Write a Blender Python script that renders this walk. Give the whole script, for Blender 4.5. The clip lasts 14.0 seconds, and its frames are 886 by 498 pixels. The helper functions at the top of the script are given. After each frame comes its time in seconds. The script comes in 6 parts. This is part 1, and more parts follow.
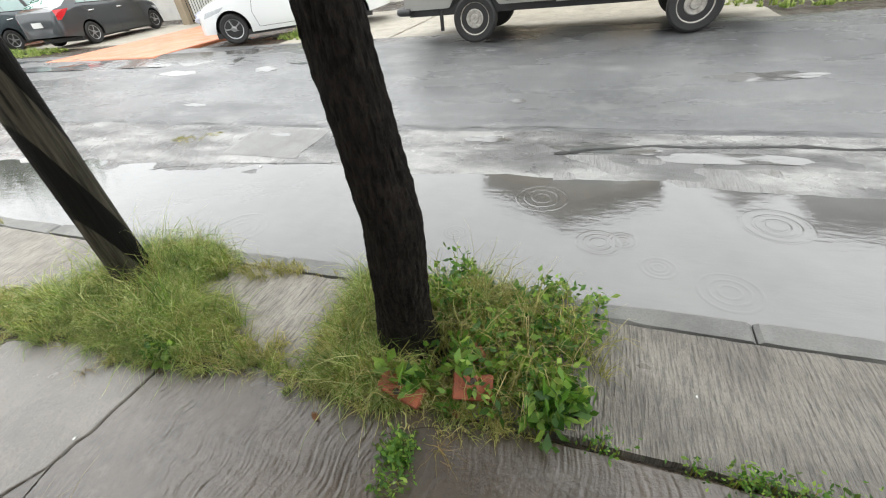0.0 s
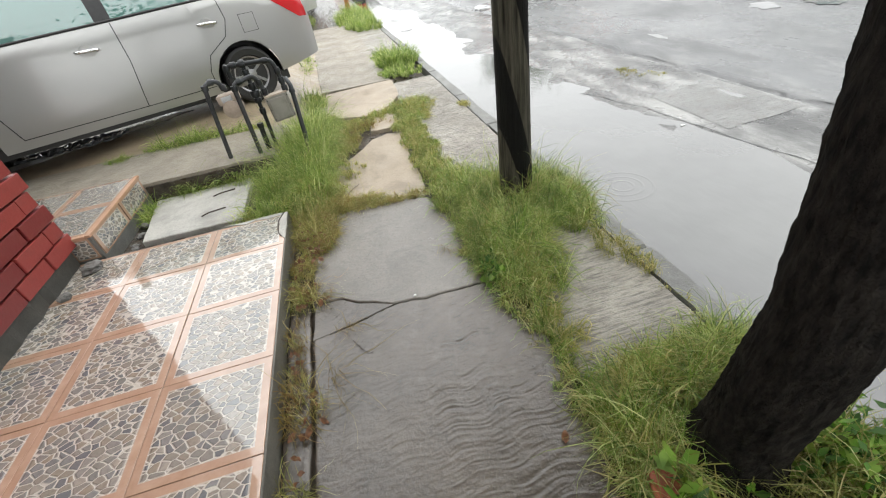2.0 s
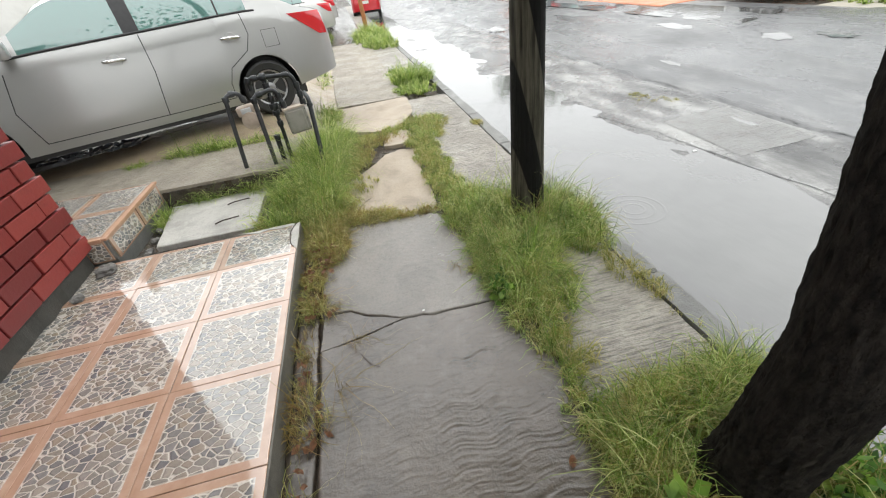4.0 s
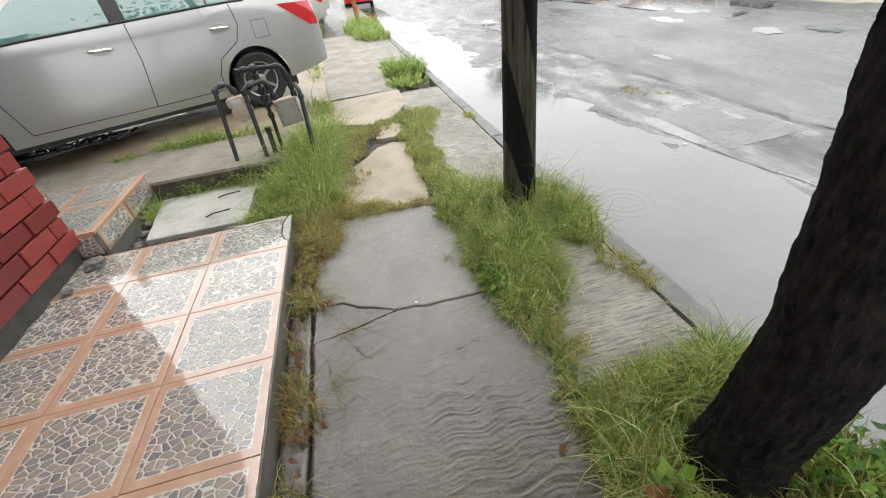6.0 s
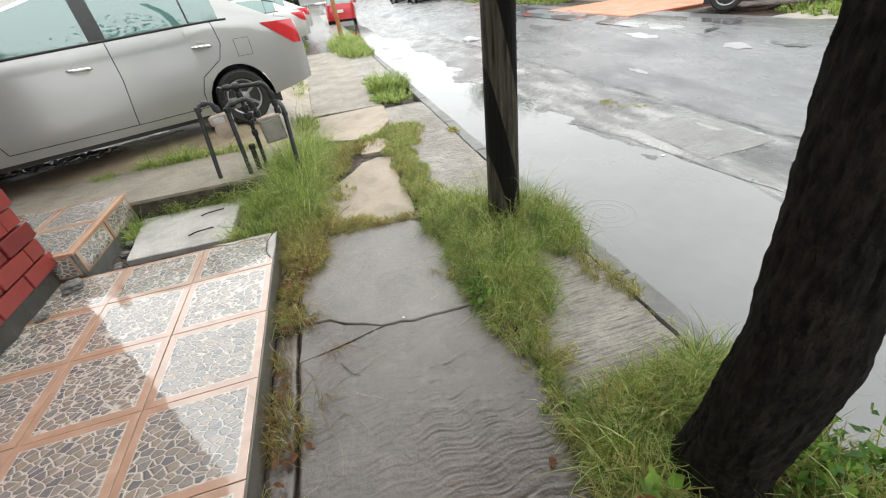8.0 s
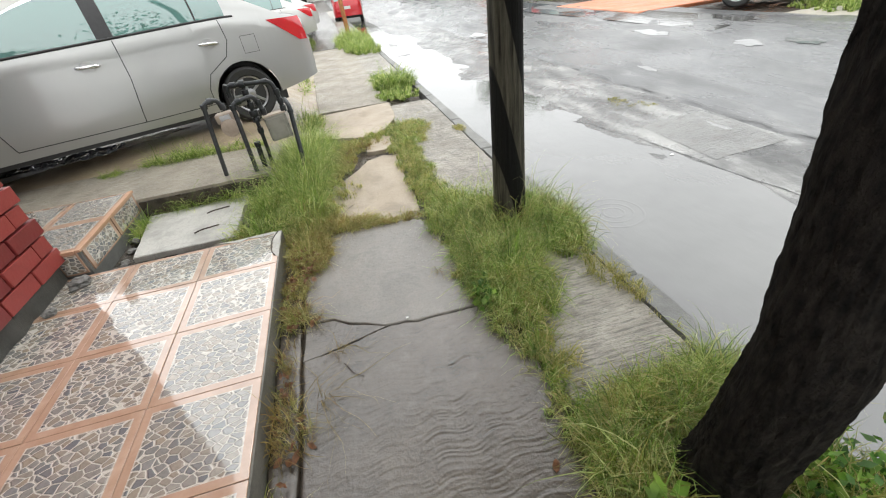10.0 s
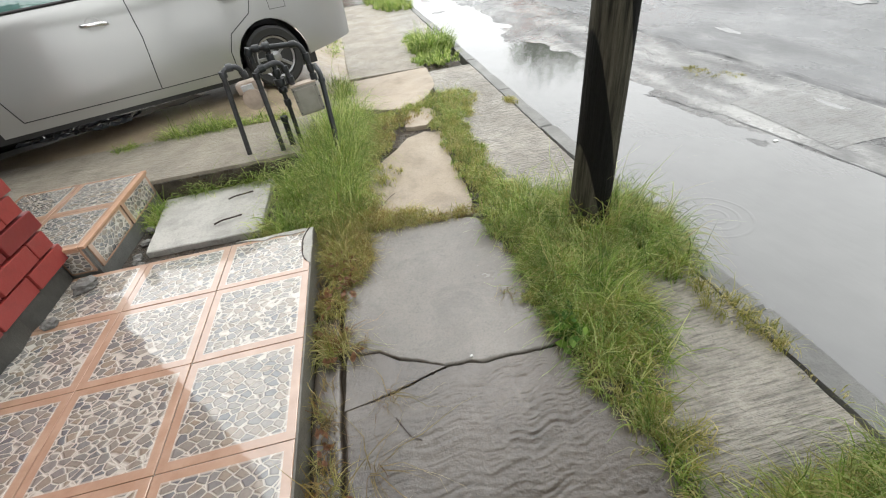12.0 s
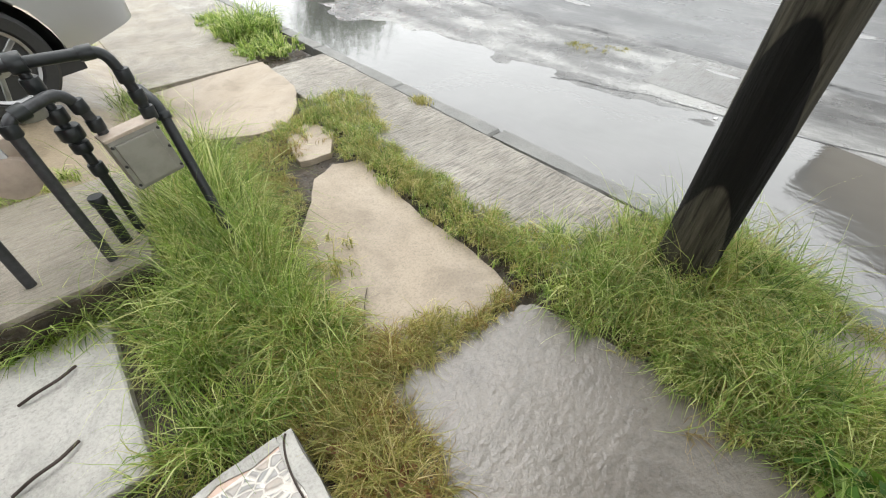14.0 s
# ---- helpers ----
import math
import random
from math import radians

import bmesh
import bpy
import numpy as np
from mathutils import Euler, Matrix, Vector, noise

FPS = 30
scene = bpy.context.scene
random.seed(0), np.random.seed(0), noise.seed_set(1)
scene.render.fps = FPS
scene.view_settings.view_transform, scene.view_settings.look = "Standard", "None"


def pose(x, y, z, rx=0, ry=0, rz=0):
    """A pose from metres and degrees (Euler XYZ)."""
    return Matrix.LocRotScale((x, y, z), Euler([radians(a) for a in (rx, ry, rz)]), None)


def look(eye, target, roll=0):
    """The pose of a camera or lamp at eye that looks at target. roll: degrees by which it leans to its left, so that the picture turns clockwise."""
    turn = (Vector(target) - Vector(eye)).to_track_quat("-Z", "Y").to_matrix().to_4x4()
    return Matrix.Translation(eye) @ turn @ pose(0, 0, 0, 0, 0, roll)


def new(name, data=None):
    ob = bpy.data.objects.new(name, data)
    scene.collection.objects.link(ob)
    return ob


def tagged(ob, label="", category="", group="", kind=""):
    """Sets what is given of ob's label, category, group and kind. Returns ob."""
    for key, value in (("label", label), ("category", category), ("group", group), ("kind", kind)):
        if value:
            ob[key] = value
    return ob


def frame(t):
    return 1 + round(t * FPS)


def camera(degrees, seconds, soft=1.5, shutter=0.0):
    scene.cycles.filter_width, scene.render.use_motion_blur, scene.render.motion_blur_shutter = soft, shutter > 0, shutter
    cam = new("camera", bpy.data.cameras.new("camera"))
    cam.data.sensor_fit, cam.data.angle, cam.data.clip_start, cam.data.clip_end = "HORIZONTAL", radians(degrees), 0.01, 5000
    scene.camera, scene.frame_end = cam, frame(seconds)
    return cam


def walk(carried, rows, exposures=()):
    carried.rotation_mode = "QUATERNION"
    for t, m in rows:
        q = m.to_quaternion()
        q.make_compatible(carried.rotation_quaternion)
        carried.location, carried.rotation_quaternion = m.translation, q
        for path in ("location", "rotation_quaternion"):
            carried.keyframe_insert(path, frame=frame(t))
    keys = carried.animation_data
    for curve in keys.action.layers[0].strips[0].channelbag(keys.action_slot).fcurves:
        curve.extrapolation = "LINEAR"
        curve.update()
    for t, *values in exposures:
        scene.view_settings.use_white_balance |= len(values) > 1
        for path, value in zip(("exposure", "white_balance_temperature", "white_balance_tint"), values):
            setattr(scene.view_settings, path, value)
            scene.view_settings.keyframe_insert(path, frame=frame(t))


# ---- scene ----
cam = camera(94.7, 14.0, soft=1.1)
PATH = [
    (0, (-0.213, 0.217, 1.564), (1.278, 0.847, 0.39), -7.2),
    (0.5, (-0.07, 0.397, 1.539), (1.055, 1.545, 0.348), -8.3),
    (1, (0.084, 0.473, 1.549), (0.684, 1.912, 0.295), -10.0),
    (1.5, (0.08, 0.485, 1.564), (0.397, 2.035, 0.34), -11.0),
    (2, (0.054, 0.491, 1.56), (0.304, 2.079, 0.37), -10.3),
    (2.5, (0.045, 0.491, 1.571), (0.291, 2.091, 0.397), -9.4),
    (3, (0.027, 0.487, 1.568), (0.267, 2.106, 0.419), -9.1),
    (5.5, (0.031, 0.498, 1.58), (0.287, 2.136, 0.463), -7.7),
    (6, (0.028, 0.476, 1.566), (0.295, 2.089, 0.415), -8.0),
    (6.5, (0.026, 0.478, 1.565), (0.31, 2.087, 0.413), -8.2),
    (7, (0.026, 0.483, 1.566), (0.32, 2.096, 0.42), -8.2),
    (7.5, (0.032, 0.478, 1.574), (0.346, 2.099, 0.446), -8.1),
    (8, (0.039, 0.472, 1.578), (0.378, 2.102, 0.47), -7.9),
    (10.5, (0.06, 0.494, 1.584), (0.342, 2.123, 0.459), -8.2),
    (11, (0.073, 0.541, 1.569), (0.299, 2.154, 0.409), -8.7),
    (11.5, (0.029, 0.804, 1.52), (0.245, 2.374, 0.301), -8.2),
    (12, (-0.062, 1.093, 1.533), (0.117, 2.654, 0.296), -8.7),
    (12.5, (-0.095, 1.533, 1.452), (0.006, 3.014, 0.111), -10.3),
    (13, (-0.188, 2.01, 1.387), (-0.063, 3.42, -0.026), -11.2),
    (13.5, (-0.354, 2.531, 1.318), (0.156, 3.832, -0.113), -6.3),
    (14, (-0.555, 2.637, 1.419), (0.344, 3.771, 0.037), -2.6),
]
walk(cam, [(t, look(eye, target, roll)) for t, eye, target, roll in PATH], [(0, 0.14), (1.0, 0.0), (12.0, 0.0), (13.5, 0.1), (14.0, 0.1)])

# ---- sky, sun ----
world = bpy.data.worlds.new("overcast")
scene.world = world
world.use_nodes = True
wn, wl = world.node_tree.nodes, world.node_tree.links
wbg = wn["Background"]
sky = wn.new("ShaderNodeTexSky")
sky.sky_type, sky.sun_disc = "NISHITA", False
sky.sun_elevation, sky.sun_rotation = radians(62), radians(20)
veil = wn.new("ShaderNodeMixRGB")
veil.inputs[0].default_value = 0.9
veil.inputs[2].default_value = (18.8, 19.1, 19.0, 1)
wl.new(sky.outputs[0], veil.inputs[1])
wl.new(veil.outputs[0], wbg.inputs[0])
wbg.inputs[1].default_value = 0.14
sun = new("sun", bpy.data.lights.new("sun", "SUN"))
sun.data.energy, sun.data.angle, sun.data.color = 1.0, radians(30), (1.0, 0.97, 0.93)
sun.matrix_world = look((4, 8, 20), (0, 0, 0))


# ---- materials ----
class Mat:
    """A small builder for node materials in object space."""

    def __init__(self, name, rough=0.6, metal=0.0, coat=0.0, spec=0.5):
        self.m = bpy.data.materials.new(name)
        self.m.use_nodes = True
        self.n, self.l = self.m.node_tree.nodes, self.m.node_tree.links
        self.b = self.n["Principled BSDF"]
        self.b.inputs["Roughness"].default_value = rough
        self.b.inputs["Metallic"].default_value = metal
        self.b.inputs["Coat Weight"].default_value = coat
        self.b.inputs["Specular IOR Level"].default_value = spec
        self.tc = self.n.new("ShaderNodeTexCoord")
        self.h = None

    def coord(self, scale=(1, 1, 1), rot=(0, 0, 0), shift=False):
        mp = self.n.new("ShaderNodeMapping")
        mp.inputs["Scale"].default_value = scale
        mp.inputs["Rotation"].default_value = [radians(a) for a in rot]
        self.l.new(self.tc.outputs["Object"], mp.inputs[0])
        if shift:
            oi = self.n.new("ShaderNodeObjectInfo")
            mul = self.n.new("ShaderNodeMath")
            mul.operation = "MULTIPLY"
            mul.inputs[1].default_value = 37.0
            self.l.new(oi.outputs["Random"], mul.inputs[0])
            self.l.new(mul.outputs[0], mp.inputs["Location"])
        return mp.outputs[0]

    def noise(self, scale, detail=4, rough=0.55, co=None, dist=0.0):
        t = self.n.new("ShaderNodeTexNoise")
        t.inputs["Scale"].default_value = scale
        t.inputs["Detail"].default_value = detail
        t.inputs["Roughness"].default_value = rough
        t.inputs["Distortion"].default_value = dist
        self.l.new(co or self.tc.outputs["Object"], t.inputs["Vector"])
        return t.outputs["Fac"]

    def wave(self, scale, dist=2.0, dscale=1.0, co=None, bands="Y", detail=2):
        t = self.n.new("ShaderNodeTexWave")
        t.bands_direction = bands
        t.inputs["Scale"].default_value = scale
        t.inputs["Distortion"].default_value = dist
        t.inputs["Detail"].default_value = detail
        t.inputs["Detail Scale"].default_value = dscale
        self.l.new(co or self.tc.outputs["Object"], t.inputs["Vector"])
        return t.outputs["Fac"]

    def voronoi(self, scale, feature="F1", out="Distance", co=None, rand=1.0):
        t = self.n.new("ShaderNodeTexVoronoi")
        t.feature = feature
        t.inputs["Scale"].default_value = scale
        t.inputs["Randomness"].default_value = rand
        self.l.new(co or self.tc.outputs["Object"], t.inputs["Vector"])
        return t.outputs[out]

    def ramp(self, fac, *stops):
        r = self.n.new("ShaderNodeValToRGB")
        e = r.color_ramp.elements
        while len(e) < len(stops):
            e.new(0.5)
        for k, (p, c) in zip(e, stops):
            k.position = p
            k.color = (*c, 1) if len(c) == 3 else c
        self.l.new(fac, r.inputs[0])
        return r.outputs[0]

    def grey(self, fac, lo, hi, a=0.0, b=1.0):
        r = self.n.new("ShaderNodeMapRange")
        for k, v in zip(("From Min", "From Max", "To Min", "To Max"), (a, b, lo, hi)):
            r.inputs[k].default_value = v
        self.l.new(fac, r.inputs[0])
        return r.outputs[0]

    def mix(self, fac, a, b, mode="MIX"):
        x = self.n.new("ShaderNodeMixRGB")
        x.blend_type = mode
        for sock, v in zip(x.inputs, (fac, a, b)):
            if isinstance(v, (int, float)):
                sock.default_value = v if sock.type == "VALUE" else (v, v, v, 1)
            elif isinstance(v, tuple):
                sock.default_value = (*v, 1)
            else:
                self.l.new(v, sock)
        return x.outputs[0]

    def math(self, op, a, b=0.0):
        x = self.n.new("ShaderNodeMath")
        x.operation = op
        for sock, v in zip(x.inputs, (a, b)):
            if isinstance(v, (int, float)):
                sock.default_value = v
            else:
                self.l.new(v, sock)
        return x.outputs[0]

    def random(self, island=False):
        if island:
            return self.n.new("ShaderNodeNewGeometry").outputs["Random Per Island"]
        return self.n.new("ShaderNodeObjectInfo").outputs["Random"]

    def color(self, v):
        if isinstance(v, tuple):
            self.b.inputs["Base Color"].default_value = (*v, 1)
        else:
            self.l.new(v, self.b.inputs["Base Color"])
        return self

    def rough(self, v):
        self.l.new(v, self.b.inputs["Roughness"])
        return self

    def bump(self, height, strength=0.4, dist=0.01):
        k = self.n.new("ShaderNodeBump")
        k.inputs["Strength"].default_value = strength
        k.inputs["Distance"].default_value = dist
        self.l.new(height, k.inputs["Height"])
        if self.h:
            self.l.new(self.h, k.inputs["Normal"])
        self.h = k.outputs[0]
        self.l.new(self.h, self.b.inputs["Normal"])
        return self


def make_concrete(name, c1, c2, wet=0.5, broom="none", stain=(0.12, 0.1, 0.08), groove_tint=0.5):
    m = Mat(name)
    m.b.inputs["IOR"].default_value = 1.45 + 0.3 * wet
    big = m.noise(1.3, 5, 0.6)
    fine = m.noise(90, 3, 0.7)
    base = m.ramp(big, (0.3, c1), (0.7, c2))
    base = m.mix(m.grey(m.noise(6.5, 6, 0.65), 0, 0.55, 0.5, 0.75), base, stain)
    base = m.mix(m.grey(fine, 0, 0.3, 0.45, 0.7), base, (0.03, 0.03, 0.028))
    base = m.mix(m.grey(m.noise(24, 6, 0.75), 0, 0.75, 0.6, 0.72), base, tuple(c * 0.45 for c in stain))
    base = m.mix(m.grey(m.noise(3.2, 6, 0.7, dist=0.6), 0, 0.35, 0.5, 0.62), base, tuple(c * 0.55 for c in c1))
    m.color(base)
    m.rough(m.grey(m.noise(2.1, 4, 0.6), 0.78 - 0.68 * wet, 0.95 - 0.55 * wet, 0.35, 0.65))
    if broom == "fine":
        m.rough(m.grey(m.noise(2.1, 5, 0.65, dist=0.4), 0.07, 0.3, 0.4, 0.66))
        m.bump(m.noise(28, 5, 0.7), 0.25, 0.012)
    elif broom == "straight":
        lines = m.noise(1.0, 3, 0.6, co=m.coord((8, 62, 1), (0, 0, 0)))
        # the broom pattern's low lines are coloured darker as well as sunk
        m.color(m.mix(m.grey(lines, groove_tint, 0, 0.36, 0.52), base, tuple(c * 0.3 for c in c1)))
        m.bump(lines, 1.0, 0.03)
    m.bump(fine, 0.2 if broom == "fine" else 0.4, 0.006)
    m.bump(m.noise(17, 6, 0.7), 0.3, 0.014)
    return m.m


M_walk = make_concrete("wet_brushed_concrete", (0.03, 0.021, 0.014), (0.09, 0.069, 0.05), 1.0, "fine")
# paler version of the walk colours, for the slab past the crack
M_walk_pale = make_concrete("paler_brushed_concrete", (0.085, 0.073, 0.059), (0.16, 0.142, 0.119), 0.9, "fine")
M_sandy = make_concrete("sandy_concrete", (0.29, 0.238, 0.178), (0.4, 0.335, 0.26), 0.3, "none", (0.25, 0.21, 0.16))
M_strip = make_concrete("broomed_concrete", (0.22, 0.2, 0.165), (0.42, 0.385, 0.33), 0.65, "straight", groove_tint=0.6)
# same broom finish in a darker colour, for the nearest strip
M_strip_dark = make_concrete("darker_broomed_concrete", (0.11, 0.098, 0.08), (0.25, 0.228, 0.19), 0.75, "straight", groove_tint=0.6)
M_drive = make_concrete("muddy_concrete", (0.23, 0.175, 0.11), (0.35, 0.28, 0.19), 0.7, "none", (0.1, 0.08, 0.055))
M_kerb = make_concrete("kerb_concrete", (0.1, 0.1, 0.095), (0.2, 0.2, 0.185), 0.55, "none", (0.08, 0.08, 0.075))
M_cover = make_concrete("pale_concrete", (0.36, 0.35, 0.32), (0.52, 0.51, 0.475), 0.5, "none", (0.16, 0.16, 0.145))
M_apron = make_concrete("wet_broomed_apron", (0.21, 0.18, 0.138), (0.37, 0.33, 0.268), 0.6, "straight", (0.12, 0.1, 0.07), 0.22)
M_plaster_rough = make_concrete("dark_rough_plinth", (0.018, 0.017, 0.015), (0.075, 0.072, 0.062), 0.4, "none", (0.012, 0.013, 0.009))
M_edge = make_concrete("stained_terrace_edge", (0.05, 0.048, 0.04), (0.21, 0.195, 0.165), 0.5, "none", (0.03, 0.032, 0.02))
M_far_pave = make_concrete("far_paving", (0.3, 0.275, 0.225), (0.42, 0.385, 0.32), 0.45, "none", (0.2, 0.23, 0.18))
M_orange = make_concrete("orange_stamped_concrete", (0.52, 0.16, 0.065), (0.64, 0.23, 0.11), 0.6, "none", (0.4, 0.17, 0.1))


def make_asphalt():
    m = Mat("wet_asphalt")
    m.b.inputs["IOR"].default_value = 1.5
    big = m.noise(0.55, 5, 0.6)
    fine = m.voronoi(130)
    base = m.ramp(big, (0.35, (0.075, 0.077, 0.08)), (0.65, (0.125, 0.127, 0.13)))
    base = m.mix(m.grey(m.noise(2.5, 7, 0.7, co=m.coord((1.6, 0.5, 1))), 0, 0.7, 0.52, 0.72), base, (0.2, 0.2, 0.195))
    base = m.mix(m.grey(fine, 0.4, 0, 0.1, 0.5), base, (0.23, 0.23, 0.225))
    m.color(base)
    m.rough(m.grey(m.noise(1.1, 6, 0.65, co=m.coord((1.4, 0.4, 1))), 0.1, 0.5, 0.36, 0.66))
    m.bump(fine, 0.22, 0.006)
    m.bump(m.noise(14, 4, 0.6), 0.18, 0.02)
    return m.m


def make_gutter():
    m = Mat("worn_gutter_concrete")
    m.b.inputs["IOR"].default_value = 1.6
    base = m.ramp(m.noise(1.2, 7, 0.65, co=m.coord((2.2, 0.7, 1))), (0.38, (0.05, 0.05, 0.05)), (0.5, (0.13, 0.13, 0.128)), (0.62, (0.29, 0.29, 0.28)))
    base = m.mix(m.grey(m.voronoi(70), 0.45, 0, 0.1, 0.45), base, (0.06, 0.06, 0.06))
    m.color(base)
    m.rough(m.grey(m.noise(1.7, 5, 0.6), 0.08, 0.45, 0.38, 0.62))
    m.bump(m.noise(9, 6, 0.7), 0.7, 0.03)
    m.bump(m.voronoi(90), 0.25, 0.006)
    return m.m


def make_water():
    m = Mat("murky_rain_water", 0.02, spec=0.5)
    m.b.inputs["IOR"].default_value = 1.95
    base = m.ramp(m.noise(0.8, 4, 0.6), (0.3, (0.07, 0.07, 0.068)), (0.7, (0.11, 0.11, 0.106)))
    m.color(base)
    m.bump(m.noise(7, 4, 0.6, co=m.coord((2, 0.8, 1))), 0.05, 0.03)
    m.bump(m.noise(1.2, 2, 0.5), 0.02, 0.1)
    return m.m


def make_soil():
    m = Mat("wet_soil", 0.7)
    m.rough(m.grey(m.noise(5, 4, 0.6), 0.08, 0.8, 0.42, 0.56))
    m.color(m.ramp(m.noise(8, 7, 0.7), (0.3, (0.012, 0.01, 0.008)), (0.7, (0.085, 0.064, 0.045))))
    m.bump(m.noise(30, 6, 0.7), 0.8, 0.03)
    return m.m


def make_tile(name, pebble=True):
    m = Mat(name, 0.12, coat=1.0)
    m.b.inputs["Coat Roughness"].default_value = 0.03
    m.b.inputs["Coat IOR"].default_value = 1.88
    sep = m.n.new("ShaderNodeSeparateXYZ")
    m.l.new(m.tc.outputs["Generated"], sep.inputs[0])
    # distance to the tile's rim, 0 at the rim
    ax = m.math("SUBTRACT", 0.5, m.math("ABSOLUTE", m.math("SUBTRACT", sep.outputs[0], 0.5)))
    ay = m.math("SUBTRACT", 0.5, m.math("ABSOLUTE", m.math("SUBTRACT", sep.outputs[1], 0.5)))
    rim = m.math("MINIMUM", ax, ay)
    shifted = m.coord((1, 1.0, 1), shift=True)
    wob = m.n.new("ShaderNodeVectorMath")
    sc = m.n.new("ShaderNodeVectorMath")
    sc.operation = "SCALE"
    sc.inputs["Scale"].default_value = 0.012
    nz = m.n.new("ShaderNodeTexNoise")
    nz.inputs["Scale"].default_value = 22
    m.l.new(shifted, nz.inputs["Vector"])
    m.l.new(nz.outputs["Color"], sc.inputs[0])
    m.l.new(shifted, wob.inputs[0])
    m.l.new(sc.outputs[0], wob.inputs[1])
    mp = m.n.new("ShaderNodeMapping")
    mp.inputs["Scale"].default_value = (1.0, 1.45, 0.02)
    mp.inputs["Rotation"].default_value = (0, 0, radians(50))
    m.l.new(wob.outputs[0], mp.inputs[0])
    edge = m.voronoi(22, "DISTANCE_TO_EDGE", "Distance", co=mp.outputs[0], rand=0.78)
    cell = m.voronoi(22, "F1", "Color", co=mp.outputs[0], rand=0.78)
    sepc = m.n.new("ShaderNodeSeparateColor")
    m.l.new(cell, sepc.inputs[0])
    stone = m.ramp(sepc.outputs[0], (0.0, (0.13, 0.14, 0.15)), (0.3, (0.22, 0.21, 0.19)), (0.55, (0.3, 0.24, 0.18)), (0.8, (0.2, 0.2, 0.2)), (1.0, (0.34, 0.3, 0.25)))
    stone = m.mix(m.grey(m.noise(60, 3, 0.6), 0, 0.3, 0.4, 0.7), stone, (0.1, 0.1, 0.1))
    grout = m.grey(edge, 1, 0, 0.05, 0.1)
    face = m.mix(grout, stone, (0.52, 0.48, 0.42))
    tan = m.ramp(m.noise(7, 5, 0.6), (0.3, (0.35, 0.21, 0.14)), (0.7, (0.48, 0.32, 0.23)))
    band = m.grey(rim, 1, 0, 0.07, 0.076)
    line = m.math("MULTIPLY", m.grey(rim, 0, 1, 0.07, 0.074), m.grey(rim, 1, 0, 0.084, 0.09))
    col = m.mix(band, face, tan)
    col = m.mix(m.math("MULTIPLY", line, 0.5), col, (0.6, 0.52, 0.44))
    m.color(col)
    m.rough(m.grey(m.noise(3, 4, 0.6), 0.05, 0.22, 0.35, 0.65))
    relief = m.math("MULTIPLY", m.grey(edge, 0, 1, 0.02, 0.16), m.grey(rim, 0, 1, 0.08, 0.1))
    m.bump(relief, 0.7, 0.009)
    m.bump(m.noise(9, 2, 0.5), 0.05, 0.02)
    return m.m


def make_brick():
    m = Mat("painted_red_brick", 0.42)
    r = m.random()
    base = m.ramp(r, (0.0, (0.15, 0.017, 0.017)), (0.5, (0.21, 0.025, 0.023)), (1.0, (0.27, 0.04, 0.034)))
    base = m.mix(m.grey(m.noise(14, 6, 0.7), 0, 0.6, 0.5, 0.8), base, (0.13, 0.02, 0.018))
    m.color(base)
    m.bump(m.noise(40, 5, 0.65), 0.35, 0.006)
    return m.m


def make_bark(name, dark, light, stretch=6, rough=0.75):
    m = Mat(name, rough, spec=0.12)
    co = m.coord((stretch, stretch, 3.2))
    f = m.noise(5, 7, 0.7, co=co)
    m.color(m.ramp(f, (0.38, dark), (0.7, light)))
    m.bump(f, 1.0, 0.04)
    m.bump(m.noise(38, 6, 0.75), 1.0, 0.025)
    return m.m


def make_pole_wood():
    m = Mat("weathered_pole_wood", 0.7, spec=0.15)
    co = m.coord((9, 9, 0.6))
    f = m.noise(4, 7, 0.7, co=co)
    base = m.ramp(f, (0.35, (0.018, 0.017, 0.012)), (0.7, (0.125, 0.115, 0.085)))
    # rain-soaked streak that winds round the pole
    streak = m.wave(0.55, 1.2, 0.6, co=m.coord((3.2, 3.2, 1), (0, 0, 40)), bands="DIAGONAL", detail=1)
    base = m.mix(m.grey(streak, 0, 0.95, 0.5, 0.56), base, (0.0035, 0.0035, 0.0035))
    m.color(base)
    m.bump(f, 1.0, 0.03)
    return m.m


def make_grass(name, lo, mid, hi):
    m = Mat(name, 0.45)
    r = m.random(island=True)
    base = m.ramp(r, (0.0, lo), (0.55, mid), (1.0, hi))
    drift = m.noise(7, 3, 0.6)
    base = m.mix(m.grey(drift, 0, 0.3, 0.52, 0.7), base, (0.45, 0.36, 0.1))
    base = m.mix(m.grey(drift, 0.6, 0, 0.34, 0.5), base, lo)
    m.color(base)
    m.b.inputs["Subsurface Weight"].default_value = 0.0
    tr = m.n.new("ShaderNodeBsdfTranslucent")
    mix = m.n.new("ShaderNodeMixShader")
    mix.inputs[0].default_value = 0.5
    out = m.n["Material Output"]
    src = m.b.inputs["Base Color"].links[0].from_socket
    m.l.new(src, tr.inputs[0])
    m.l.new(m.b.outputs[0], mix.inputs[1])
    m.l.new(tr.outputs[0], mix.inputs[2])
    m.l.new(mix.outputs[0], out.inputs[0])
    return m.m


def make_paint(name, color, metal=0.5, rough=0.32):
    m = Mat(name, rough, metal, coat=0.8)
    m.b.inputs["Coat Roughness"].default_value = 0.08
    m.color(m.mix(m.grey(m.noise(1.5, 4, 0.6), 0, 0.12, 0.4, 0.7), color, tuple(c * 0.7 for c in color)))
    m.bump(m.voronoi(55), 0.03, 0.003)
    return m.m


